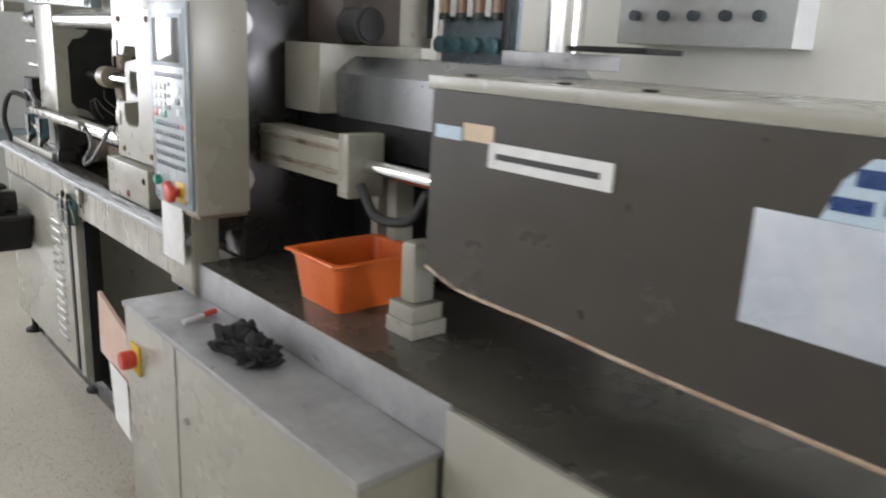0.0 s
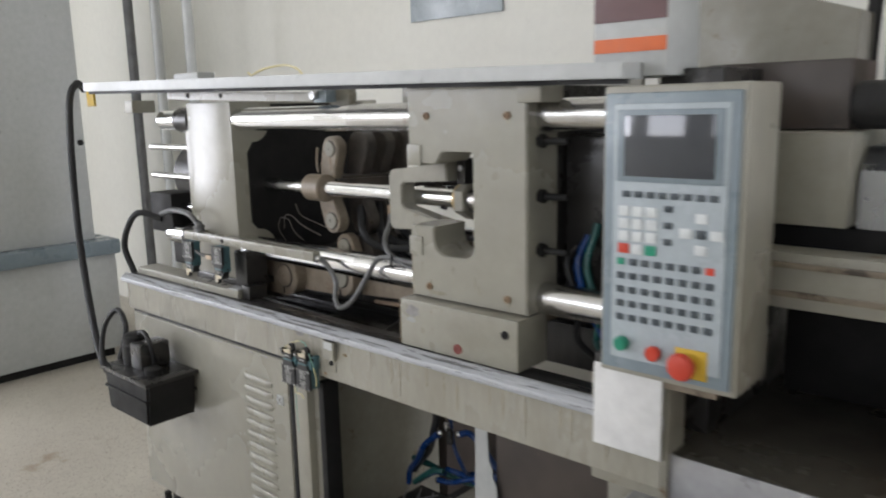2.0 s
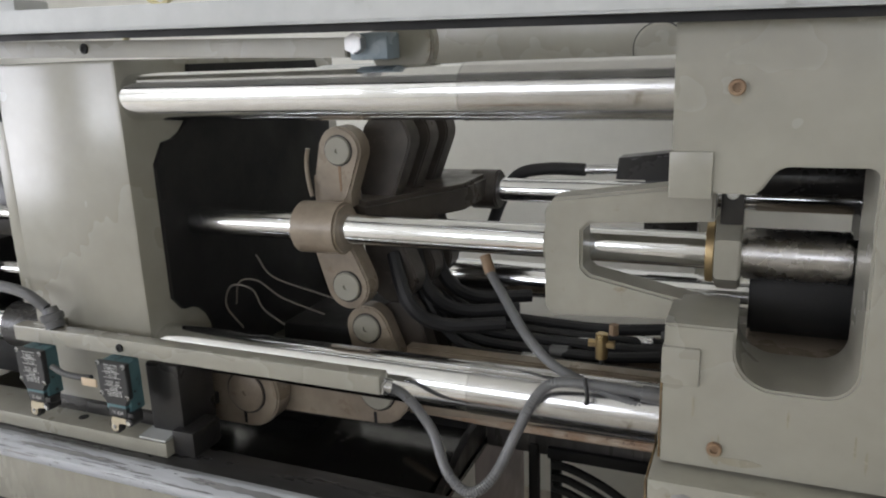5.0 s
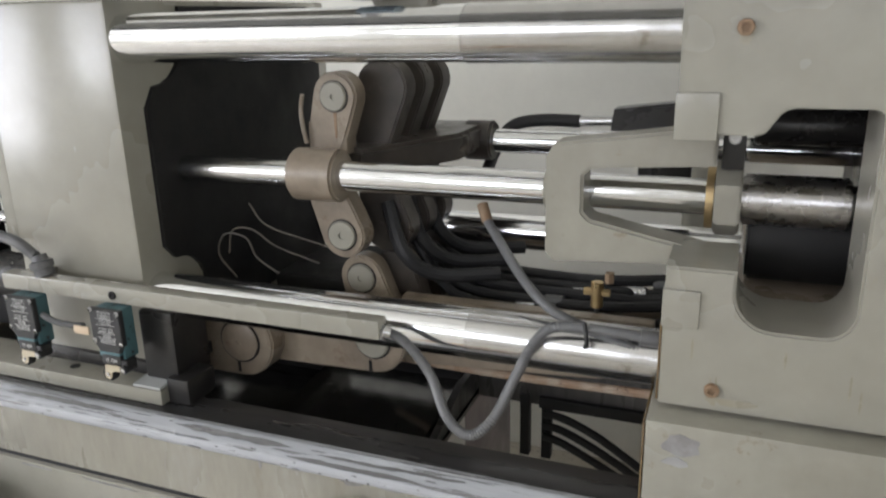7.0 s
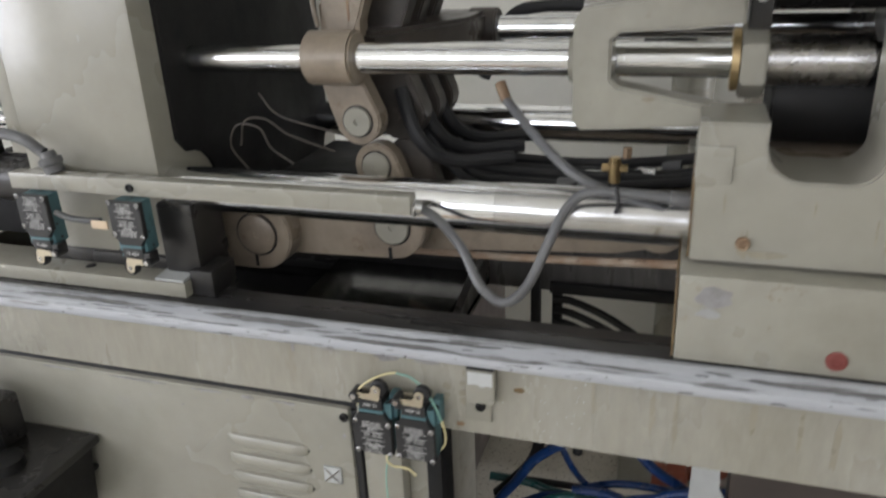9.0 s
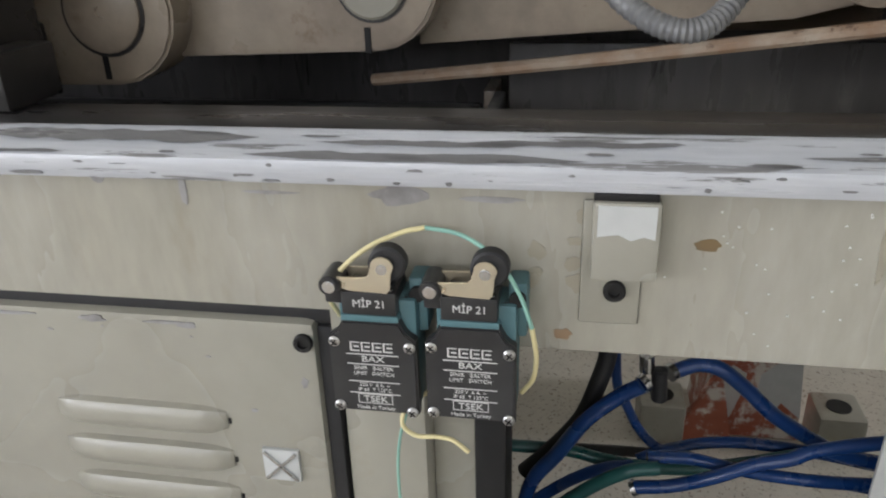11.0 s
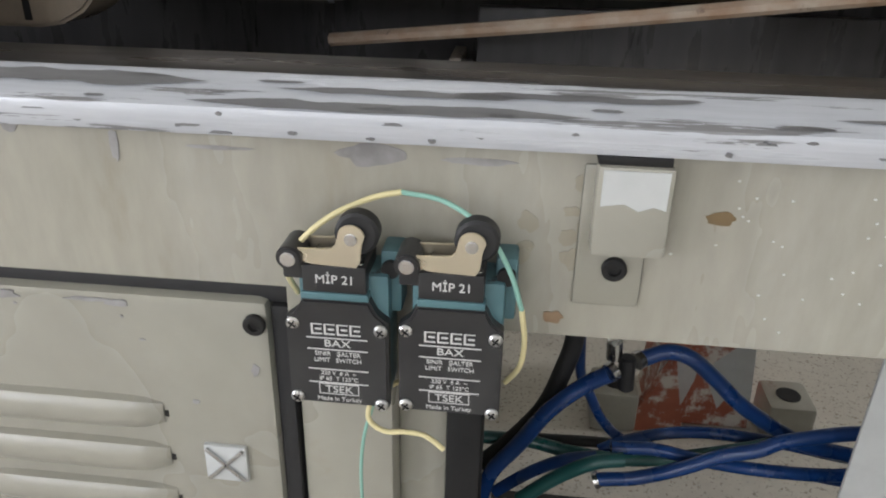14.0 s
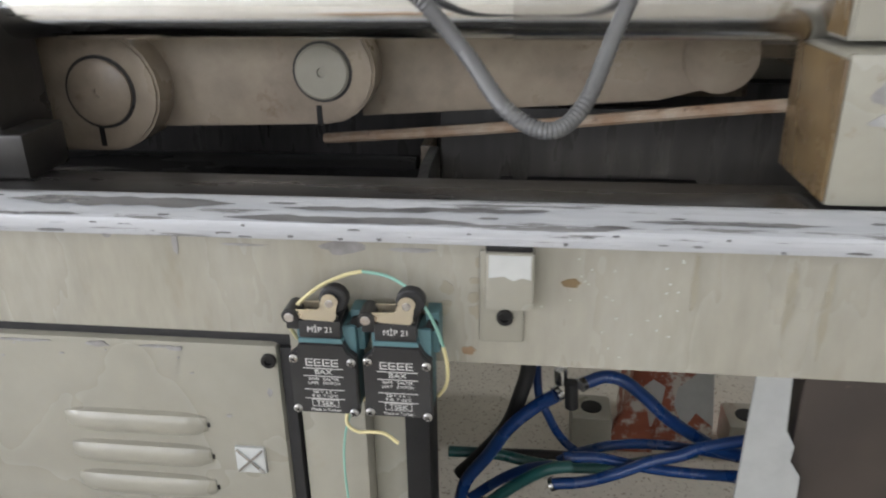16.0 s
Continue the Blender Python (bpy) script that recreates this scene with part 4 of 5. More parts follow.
for dx, dz in ((0, 0.028), (-0.028, 0), (0.028, 0), (0, -0.028)):
    x, z = -1.875 + dx, 1.365 + dz
    part("key", box(x - 0.011, x + 0.011, 0.7215, 0.7245, z - 0.009, z + 0.009, 0.0015), KEYW, panel)
part("key", box(-1.884, -1.866, 0.7215, 0.7245, 1.357, 1.373, 0.0015), KEY, panel)
for r in range(3):
    part("key", box(-1.945, -1.928, 0.7225, 0.7245, 1.40 - r * 0.03, 1.412 - r * 0.03, 0.001), KEY, panel)
for r in range(5):
    for c in range(8):
        x, z = -2.036 + c * 0.0245, 1.295 - r * 0.027
        mat = RED if (r, c) == (0, 7) else (GREEN if (r, c) == (0, 0) else KEY)
        part("key", box(x, x + 0.016, 0.7225, 0.7245, z, z + 0.013, 0.001), mat, panel)
part("start_button", rod((-2.02, 0.708, 1.143), (-2.02, 0.725, 1.143), 0.014, 20, 0.003), GREEN, panel, "green push button")
part("stop_button", rod((-1.955, 0.708, 1.135), (-1.955, 0.725, 1.135), 0.014, 20, 0.003), RED, panel, "red push button")
part("emergency_plate", box(-1.915, -1.855, 0.7235, 0.7255, 1.100, 1.155, 0.002), YELLOW, panel, "yellow backing plate")
part("emergency_stop", lathe([(0, 0.012), (0.016, 0.012), (0.018, 0.024), (0.026, 0.026), (0.034, 0.022), (0.037, 0.01)], (-1.893, 0.7245, 1.127), (0, -1, 0), 24), RED, panel, "red mushroom button")

tower = thing("sign_box", (-2.09, 0.93, 1.65), "white box with a dark red and orange striped label", "machine sign")
part("box", box(-2.17, -2.01, 0.855, 1.0, 1.645, 2.0, 0.004), CABINET, tower)
part("label_stripe", box(-2.168, -2.012, 0.852, 0.855, 1.693, 1.720, 0), ORANGE, tower, "orange stripe")
part("label_field", box(-2.168, -2.012, 0.852, 0.855, 1.752, 1.86, 0), material("dark_maroon_print", (0.13, 0.06, 0.06), rough=0.45), tower, "dark maroon field")

# ---- injection unit ----
inj = thing("injection_unit", (-1.4, 1.15, 0.905), "injection unit with steel barrel cover and beige cylinder", "injection unit")
part("barrel_cover", slab([(1.10, 1.34), (1.10, 1.455), (1.16, 1.50), (1.36, 1.50), (1.42, 1.455), (1.42, 1.34)], "x", -1.72, -1.08, 0.002), material("brushed_stainless", (0.36, 0.37, 0.385), (0.28, 0.29, 0.305), 0.3, metal=0.9, grain=40, patch=2, bump=0.0), inj, "brushed stainless barrel cover")
part("nozzle_guard", box(-1.91, -1.725, 1.05, 1.40, 1.345, 1.53, 0.004), PAINT_WORN, inj, "beige nozzle guard box")
# plain black box filling the space right below the barrel cover
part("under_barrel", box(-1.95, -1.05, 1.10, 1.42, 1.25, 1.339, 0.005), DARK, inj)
bm = box(-1.92, -1.50, 0.975, 1.06, 1.19, 1.302, 0.006)
part("cylinder", bm, PAINT_WORN, inj, "beige ribbed hydraulic cylinder")
for z in (1.215, 1.272):
    part("groove", box(-1.92, -1.505, 0.970, 0.976, z, z + 0.012, 0.001), PAINT_DIRTY, inj)
part("end_flange", box(-1.50, -1.455, 0.962, 1.07, 1.165, 1.322, 0.004), PAINT, inj)
part("ram", rod((-1.455, 1.02, 1.245), (-1.06, 1.02, 1.245), 0.019, 24), CHROME, inj, "chrome ram")
part("bracket", box(-1.60, -1.57, 1.14, 1.20, 0.92, 1.19, 0.003), PAINT_WORN, inj)
part("bracket", box(-1.53, -1.49, 1.14, 1.20, 0.92, 1.19, 0.003), PAINT_WORN, inj)
# plain black block between the deck and the barrel
part("black_block", box(-1.90, -1.10, 1.28, 1.55, 0.905, 1.24, 0.03), DARK, inj)
part("slide_block", box(-1.245, -1.15, 0.93, 1.03, 0.905, 0.942, 0.003), PAINT_WORN, inj)
part("slide_block", box(-1.24, -1.155, 0.933, 1.02, 0.942, 0.98, 0.003), PAINT_WORN, inj)
part("pillar", box(-1.22, -1.17, 0.945, 1.01, 0.98, 1.12, 0.014), PAINT, inj, "beige pillar")
part("guide_rod", rod((-1.24, 0.985, 1.07), (0.6, 0.985, 1.07), 0.016, 20), CHROME, inj)
part("hose", hose([(-1.44, 0.99, 1.20), (-1.36, 0.98, 1.14), (-1.25, 0.99, 1.15), (-1.2, 1.0, 1.22)], 0.012, 10), RUBBER, inj)

hood = thing("rear_guard", (-1.8, 1.35, 1.53), "dark beige guard box behind the nozzle", "machine guard")
part("panel", slab([(-2.25, 1.53), (-1.80, 1.53), (-1.80, 1.785), (-2.25, 1.93)], "y", 1.345, 1.50, 0.004), PAINT_WORN, hood)
part("lower_panel", box(-2.05, -1.755, 1.14, 1.34, 1.532, 1.672, 0.004), BROWN, hood, "dark oily lower box")
part("knob", rod((-1.75, 1.16, 1.58), (-1.645, 1.16, 1.58), 0.048, 24, 0.008), RUBBER, hood, "black round motor")

cover = thing("carriage_cover", (-0.4, 1.1, 1.06), "dark bronze sheet cover with a cream rim", "machine cover")
edge = [(-1.09, 1.10), (-0.98, 1.075), (-0.75, 1.07), (-0.46, 1.06), (0.55, 1.05), (0.55, 1.455), (-1.09, 1.455)]
part("sheet", slab(edge, "y", 0.908, 0.916, 0.001), COVER, cover, "dark bronze front sheet")
part("rim", box(-1.10, 0.56, 0.903, 1.34, 1.456, 1.482, 0.003), PAINT, cover, "cream top rim")
part("end_sheet", box(-1.09, -1.082, 0.916, 1.30, 1.10, 1.455, 0.0), COVER, cover)
part("edge_trim", hose([(-1.09, 0.91, 1.098), (-0.98, 0.91, 1.073), (-0.75, 0.91, 1.068), (-0.46, 0.91, 1.058), (0.55, 0.91, 1.048)], 0.0045, 8), RUST, cover, "frayed tan edge strip")
part("core", box(-1.05, 0.5, 0.95, 1.28, 1.09, 1.42, 0.0), DARK, cover)
for x in (-1.03, -0.80, -0.63):
    part("bolt", rod((x, 0.95, 1.482), (x, 0.95, 1.486), 0.012, 12), DARK, cover)
part("sticker", box(-1.075, -1.0, 0.9055, 0.908, 1.365, 1.39, 0), PALEBLUE, cover, "pale blue sticker")
part("sticker", box(-0.995, -0.915, 0.9055, 0.908, 1.368, 1.40, 0), TAN, cover, "tan sticker")
part("name_plate", box(-0.925, -0.65, 0.905, 0.908, 1.326, 1.372, 0), PAPER, cover, "white plate with a black bar")
part("name_bar", box(-0.905, -0.675, 0.9035, 0.905, 1.343, 1.354, 0), BLACK, cover, "unreadable black writing bar")
part("paper", box(-0.418, -0.10, 0.904, 0.908, 1.188, 1.348, 0.001), SLEEVE, cover, "paper in a crumpled plastic sleeve")
part("paper_head", slab([(-0.335, 1.3485), (-0.10, 1.3485), (-0.10, 1.44), (-0.285, 1.43), (-0.315, 1.40)], "y", 0.904, 0.908, 0.0005), PALEBLUE, cover, "pale head of the paper")
for k, (u, v, w, h) in enumerate(((-0.325, 1.362, 0.05, 0.018), (-0.30, 1.395, 0.045, 0.022), (-0.262, 1.366, 0.04, 0.028), (-0.235, 1.408, 0.05, 0.016), (-0.19, 1.37, 0.06, 0.02))):
    part("print_bar", box(u, u + w, 0.9028, 0.904, v, v + h, 0), BLUE, cover, "blue print")

hopper = thing("hopper", (-1.12, 1.3, 1.452), "steel feed hopper on a short throat", "hopper")
part("throat", rod((-1.12, 1.32, 1.53), (-1.12, 1.32, 1.66), 0.042, 28), CHROME_DULL, hopper)
part("cone", lathe([(0, 0.045), (0.01, 0.055), (0.35, 0.26), (0.6, 0.26)], (-1.12, 1.32, 1.655), (0, 0, 1), 36), PLATE, hopper, "grey steel cone")
part("base", box(-1.22, -1.02, 1.22, 1.40, 1.50, 1.535, 0.004), PLATE, hopper)
part("gate", box(-1.05, -0.85, 1.25, 1.38, 1.54, 1.552, 0.002), DARK, hopper)

# ---- loose things ----
bin_ = thing("storage_bin", (-1.49, 1.0, 0.905), "open orange plastic bin on the oily deck", "bin")
bm = bmesh.new()


def ring(x0, x1, y0, y1, z, r=0.018):
    pts = arc(x1 - r, y1 - r, r, 0, 90, 4) + arc(x0 + r, y1 - r, r, 90, 180, 4) + arc(x0 + r, y0 + r, r, 180, 270, 4) + arc(x1 - r, y0 + r, r, 270, 360, 4)
    return [bm.verts.new((u, v, z)) for u, v in pts]


rings = [ring(-1.575, -1.40, 0.89, 1.125, 0.9055), ring(-1.59, -1.385, 0.876, 1.14, 1.018), ring(-1.596, -1.379, 0.87, 1.146, 1.020), ring(-1.596, -1.379, 0.87, 1.146, 1.031),
         ring(-1.586, -1.389, 0.88, 1.136, 1.031), ring(-1.571, -1.404, 0.894, 1.121, 0.911)]
for ra, rb in zip(rings, rings[1:]):
    for i in range(len(ra)):
        bm.faces.new((ra[i], ra[(i + 1) % len(ra)], rb[(i + 1) % len(ra)], rb[i]))
bm.faces.new(rings[0])
bm.faces.new(rings[-1])
part("tub", bm, ORANGE, bin_)
part("rim", hose([(-1.487, 0.868, 1.029), (-1.58, 0.868, 1.029), (-1.598, 0.885, 1.029), (-1.598, 1.13, 1.029), (-1.58, 1.148, 1.029), (-1.395, 1.148, 1.029), (-1.377, 1.13, 1.029), (-1.377, 0.885, 1.029), (-1.395, 0.868, 1.029), (-1.487, 0.868, 1.029)], 0.0045, 8, 4), ORANGE, bin_, "rolled rim")


bin_.location.x += 0.02


def rag(cx, cy, z, sx, sy, h, seed, name, mat, label, category):
    """A crumpled heap of cloth: a ball pushed about by noise, flat below."""
    bm = bmesh.new()
    bmesh.ops.create_icosphere(bm, subdivisions=4, radius=1)
    for v in bm.verts:
        n = noise.fractal(v.co * 1.7 + Vector((seed, 0, 0)), 0.8, 2.0, 4)
        k = 1 + 0.55 * n
        v.co = Vector((cx + v.co.x * sx * k, cy + v.co.y * sy * k, z + max(0, (v.co.z * 0.6 + 0.42) * h * k)))
    return solo(name, bm, mat, label, category)


FABRIC = material("black_knit", (0.018, 0.018, 0.019), rough=0.9, grain=200, patch=20, bump=0.5)
rag(-1.53, 0.70, 0.813, 0.055, 0.05, 0.055, 3, "work_glove", FABRIC, "crumpled black work glove on the steel top", "glove")
rag(-1.43, 0.705, 0.813, 0.055, 0.05, 0.05, 9, "work_glove", FABRIC, "crumpled black work glove on the steel top", "glove")
marker = thing("marker_pen", (-1.75, 0.7, 0.813), "red and white marker pen lying on the box", "pen")
part("barrel", rod((-1.74, 0.66, 0.821), (-1.765, 0.725, 0.821), 0.007, 12, 0.001), PAPER, marker)
part("cap", rod((-1.765, 0.725, 0.821), (-1.78, 0.765, 0.821), 0.008, 12, 0.001), RED, marker)
card = slab([(-2.29, 0.76), (-2.055, 0.695), (-2.04, 0.53), (-2.30, 0.56)], "y", 0.618, 0.63, 0.001)
solo("cardboard_sheet", card, CARD, "pinkish printed cardboard leaning on the side box", "cardboard")
solo("paper_sheet", slab([(-2.20, 0.56), (-2.05, 0.55), (-2.045, 0.36), (-2.17, 0.38)], "y", 0.611, 0.614, 0.0), PAPER, "white paper hanging under the cardboard", "paper")

lub = thing("lubrication_unit", (-3.95, 0.66, 0.56), "dark oily lubrication pump bracketed to the cabinet end", "pump")
part("tank", slab([(-4.0, 0.545), (-3.72, 0.545), (-3.70, 0.69), (-4.02, 0.69)], "y", 0.585, 0.765, 0.008), DARK, lub, "oily black tank")
part("tank_rib", box(-4.012, -3.708, 0.578, 0.77, 0.628, 0.638, 0.003), DARK, lub)
part("lid", box(-4.03, -3.69, 0.575, 0.77, 0.69, 0.706, 0.004), GREASE, lub, "grey oily lid")
part("filler_cap", lathe([(0, 0.03), (0.02, 0.03), (0.024, 0.024)], (-3.78, 0.65, 0.706), (0, 0, 1), 20), DARK, lub)
part("pump_block", box(-3.90, -3.82, 0.63, 0.74, 0.706, 0.80, 0.008), GREASE, lub)
part("motor", lathe([(0, 0.05), (0.07, 0.05), (0.075, 0.045), (0.10, 0.045), (0.11, 0.03)], (-3.95, 0.68, 0.706), (0, 0, 1), 24), DARK, lub)
part("pressure_line", hose([(-3.82, 0.68, 0.706), (-3.80, 0.66, 0.80), (-3.84, 0.66, 0.84), (-3.92, 0.68, 0.82)], 0.008, 8), RUBBER, lub)
part("hose_coil", hose([(-4.01, 0.66, 0.60), (-4.12, 0.63, 0.66), (-4.14, 0.65, 0.80), (-4.08, 0.68, 0.88), (-4.02, 0.68, 0.82), (-4.05, 0.66, 0.70)], 0.010, 10), RUBBER, lub)

solo("black_hose", hose([(-4.55, 0.85, 1.70), (-4.50, 0.8, 1.72), (-4.47, 0.75, 1.62), (-4.44, 0.72, 1.2), (-4.36, 0.70, 0.85), (-4.2, 0.66, 0.66), (-4.03, 0.66, 0.62)], 0.014, 10), RUBBER, "black hose rising from the pump", "hose")

SX, SY = -3.299, 0.005
stool = thing("stool", (SX, SY, 0.0), "round wooden stool with thin dark legs", "stool")
part("seat", lathe([(0, 0.15), (0.004, 0.16), (0.026, 0.16), (0.03, 0.15)], (SX, SY, 0.425), (0, 0, 1), 36), WOOD, stool, "round wooden seat")
for a in (45, 135, 225, 315):
    c, s_ = math.cos(radians(a)), math.sin(radians(a))
    part("leg", rod((SX + 0.17 * c, SY + 0.17 * s_, 0.0), (SX + 0.11 * c, SY + 0.11 * s_, 0.425), 0.011, 12), DARK, stool)

# ---- behind and beside the machine ----
tall = thing("machine_enclosure", (-6.8, 1.3, 0.0), "tall grey-white enclosure on a stepped plinth", "enclosure")
part("plinth", box(-7.4, -6.25, 0.45, 1.68, 0.06, 0.70, 0.01), CABINET, tall)
part("ledge", box(-7.4, -6.2, 0.42, 1.70, 0.70, 0.80, 0.02), GREYP, tall, "grey-blue ledge")
part("upper_body", box(-7.4, -6.3, 0.5, 1.58, 0.80, 2.6, 0.01), CABINET, tall)
part("base", box(-7.35, -6.3, 0.5, 1.63, 0.0, 0.06, 0.0), DARK, tall)
part("latch", box(-6.252, -6.235, 0.82, 0.90, 0.50, 0.54, 0.004), DARK, tall)

meter = thing("flow_meter_panel", (-1.62, 1.52, 0.905), "four-tube flow meter rack with black pipes behind the barrel", "flow meter")
part("back_board", box(-1.78, -1.465, 1.525, 1.54, 1.49, 1.93, 0.003), GREYP, meter)
part("post", box(-1.65, -1.60, 1.541, 1.58, 0.906, 1.60, 0.003), PAINT_WORN, meter)
for i in range(4):
    x = -1.735 + i * 0.074
    part("tube", rod((x, 1.495, 1.635), (x, 1.495, 1.805), 0.016, 16), AMBER, meter, "amber sight tube")
    part("scale", box(x + 0.024, x + 0.048, 1.49, 1.497, 1.625, 1.82, 0.001), PAPER, meter)
    part("cap", rod((x, 1.495, 1.805), (x, 1.495, 1.825), 0.021, 16, 0.002), BLACK, meter)
    part("cap", rod((x, 1.495, 1.615), (x, 1.495, 1.635), 0.021, 16, 0.002), BLACK, meter)
    part("valve", lathe([(0, 0.012), (0.02, 0.012), (0.022, 0.024), (0.045, 0.024), (0.048, 0.018)], (x, 1.515, 1.545), (0, -1, 0), 16), TEAL, meter, "round valve knob")
    part("valve", lathe([(0, 0.012), (0.02, 0.012), (0.022, 0.021), (0.04, 0.021)], (x, 1.515, 1.862), (0, -1, 0), 16), BLACK, meter)
part("pipe", hose([(-1.45, 1.49, 1.885), (-1.60, 1.49, 1.90), (-1.76, 1.49, 1.898), (-1.795, 1.49, 1.87), (-1.805, 1.49, 1.75), (-1.81, 1.49, 1.56)], 0.016, 12), RUBBER, meter, "black pipe")
part("pipe", rod((-1.475, 1.49, 1.52), (-1.475, 1.49, 1.88), 0.012, 12), RUBBER, meter, "black pipe")

ebox = thing("electrical_box", (-1.35, 2.38, 1.58), "light grey wall box with small knobs and lamps", "electrical box")
part("housing", box(-1.70, -1.05, 2.30, 2.45, 1.585, 2.1, 0.006), CABINET, ebox)
for r in range(2):
    for i in range(5):
        x, z = -1.62 + i * 0.115, 1.68 + r * 0.18
        part("knob", rod((x, 2.27, z), (x, 2.30, z), 0.018, 14, 0.002), KEY, ebox)
        part("lamp", rod((x, 2.285, z + 0.085), (x, 2.30, z + 0.085), 0.012, 12), (RED, GREEN)[i % 2], ebox)

sign = thing("wall_sign", (-3.9, 2.44, 2.03), "pale framed notice on the cream wall", "sign")
part("board", box(-4.2, -3.6, 2.435, 2.448, 2.04, 2.3, 0.002), PANEL_LIGHT, sign)
solo("wall_pipe", rod((-2.70, 2.38, 0.0), (-2.70, 2.38, ZC), 0.065, 24), PAINT, "cream painted pipe against the wall", "pipe")
for x, mat in ((-5.86, CABINET), (-5.49, CABINET), (-6.2, CONDUIT)):
    solo("upright_pipe", rod((x, 1.9, 0.0), (x, 1.9, ZC), 0.03, 16), mat, "grey upright pipe behind the clamp end", "pipe")

# ---- under the bed ----
plate = thing("tread_plate", (-2.6, 1.2, 0.0), "black expanded-metal tread shelf under the bed", "shelf")
part("shelf", box(-3.03, -2.12, 0.95, 1.20, 0.305, 0.312, 0.0), TREAD, plate)
part("shelf_leg", box(-2.16, -2.13, 0.96, 1.19, 0.0, 0.305, 0.0), DARK, plate)
part("shelf_leg", box(-3.03, -3.0, 0.96, 1.19, 0.0, 0.305, 0.0), DARK, plate)
for k in range(16):
    for s in (-1, 1):
        x = -3.0 + k * 0.055
        m = Matrix.Translation((x, 1.075, 0.3135)) @ Matrix.Rotation(radians(32 * s), 4, "Z")
        part("tread_bar", box(-0.0025, 0.0025, -0.125, 0.125, -0.0015, 0.0015, 0, m=m), PLATE, plate)

anchor = thing("anchor_foot", (-2.62, 1.8, 0.0), "flaking red and white anchor foot bolted to the floor", "anchor")
part("upright", slab([(-2.69, 0.0), (-2.47, 0.0), (-2.50, 0.33), (-2.67, 0.33)], "y", 1.80, 1.98, 0.004), REDPAINT, anchor, "flaking red and white upright")
part("paint_patch", slab([(-2.56, 0.33), (-2.50, 0.33), (-2.475, 0.06), (-2.52, 0.10), (-2.545, 0.05), (-2.575, 0.12), (-2.57, 0.17), (-2.53, 0.21)], "y", 1.7985, 1.801, 0), CABINET, anchor, "bare white patch")
part("paint_patch", slab([(-2.66, 0.16), (-2.63, 0.19), (-2.60, 0.17), (-2.605, 0.12), (-2.625, 0.05), (-2.655, 0.09)], "y", 1.7985, 1.801, 0), CABINET, anchor, "bare white patch")
part("web", slab([(-2.76, 0.0), (-2.62, 0.0), (-2.66, 0.20)], "y", 1.76, 1.785, 0.003), REDPAINT, anchor)
for x in (-2.775, -2.40):
    part("lug", box(x - 0.05, x + 0.05, 1.75, 1.86, 0.0, 0.10, 0.012), PAINT_WORN, anchor, "grey-beige lug")
    part("hole", rod((x, 1.80, 0.095), (x, 1.80, 0.1025), 0.026, 20), DARK, anchor)


def pipe(points, r, mat, label):
    return solo("water_hose", hose(points, r, 12), mat, label, "hose", "hoses under the bed")


pipe([(-2.937, 1.18, 0.628), (-2.938, 1.184, 0.581), (-2.947, 1.18, 0.542), (-2.968, 1.184, 0.474), (-3.009, 1.18, 0.417), (-3.045, 1.184, 0.372)], 0.0122, RUBBER, "thick black rubber hose under the bed")
pipe([(-2.895, 1.15, 0.558), (-2.924, 1.154, 0.534), (-2.963, 1.15, 0.496), (-2.998, 1.154, 0.435), (-3.031, 1.15, 0.388), (-3.044, 1.154, 0.334)], 0.0105, BLUE, "blue water hose clamped to the valve")
pipe([(-2.851, 1.2, 0.549), (-2.819, 1.204, 0.561), (-2.789, 1.2, 0.557), (-2.752, 1.204, 0.525), (-2.717, 1.2, 0.493), (-2.671, 1.204, 0.46), (-2.628, 1.2, 0.438), (-2.577, 1.204, 0.425), (-2.536, 1.2, 0.422), (-2.498, 1.2, 0.418), (-2.46, 1.2, 0.392)], 0.0105, BLUE, "blue water hose arching from the valve")
pipe([(-2.926, 1.24, 0.585), (-2.919, 1.244, 0.496), (-2.903, 1.24, 0.46), (-2.882, 1.244, 0.417), (-2.853, 1.24, 0.39), (-2.813, 1.244, 0.378), (-2.747, 1.24, 0.364), (-2.604, 1.24, 0.354), (-2.46, 1.24, 0.335)], 0.0072, BLUE, "thin blue water hose under the bed")
pipe([(-3.065, 1.2, 0.404), (-2.988, 1.204, 0.401), (-2.933, 1.2, 0.393), (-2.869, 1.204, 0.383), (-2.804, 1.2, 0.392), (-2.721, 1.204, 0.411), (-2.666, 1.2, 0.433)], 0.0092, GREENHOSE, "dark green hose under the bed")
pipe([(-2.883, 1.225, 0.378), (-2.851, 1.229, 0.394), (-2.804, 1.225, 0.415), (-2.754, 1.229, 0.42), (-2.698, 1.225, 0.422), (-2.634, 1.229, 0.412), (-2.565, 1.225, 0.403), (-2.512, 1.225, 0.397), (-2.46, 1.225, 0.373)], 0.0085, BLUE, "blue water hose looped over the others")
pipe([(-2.895, 1.14, 0.4), (-2.845, 1.144, 0.405), (-2.795, 1.14, 0.429), (-2.745, 1.144, 0.452), (-2.705, 1.14, 0.469), (-2.67, 1.144, 0.484), (-2.565, 1.144, 0.504), (-2.46, 1.144, 0.454)], 0.0092, BLUE, "blue water hose with a clamped open end")
pipe([(-2.993, 1.13, 0.363), (-2.948, 1.134, 0.402), (-2.904, 1.13, 0.435), (-2.866, 1.134, 0.441)], 0.0095, GREENHOSE, "green hose lying on the tread shelf")
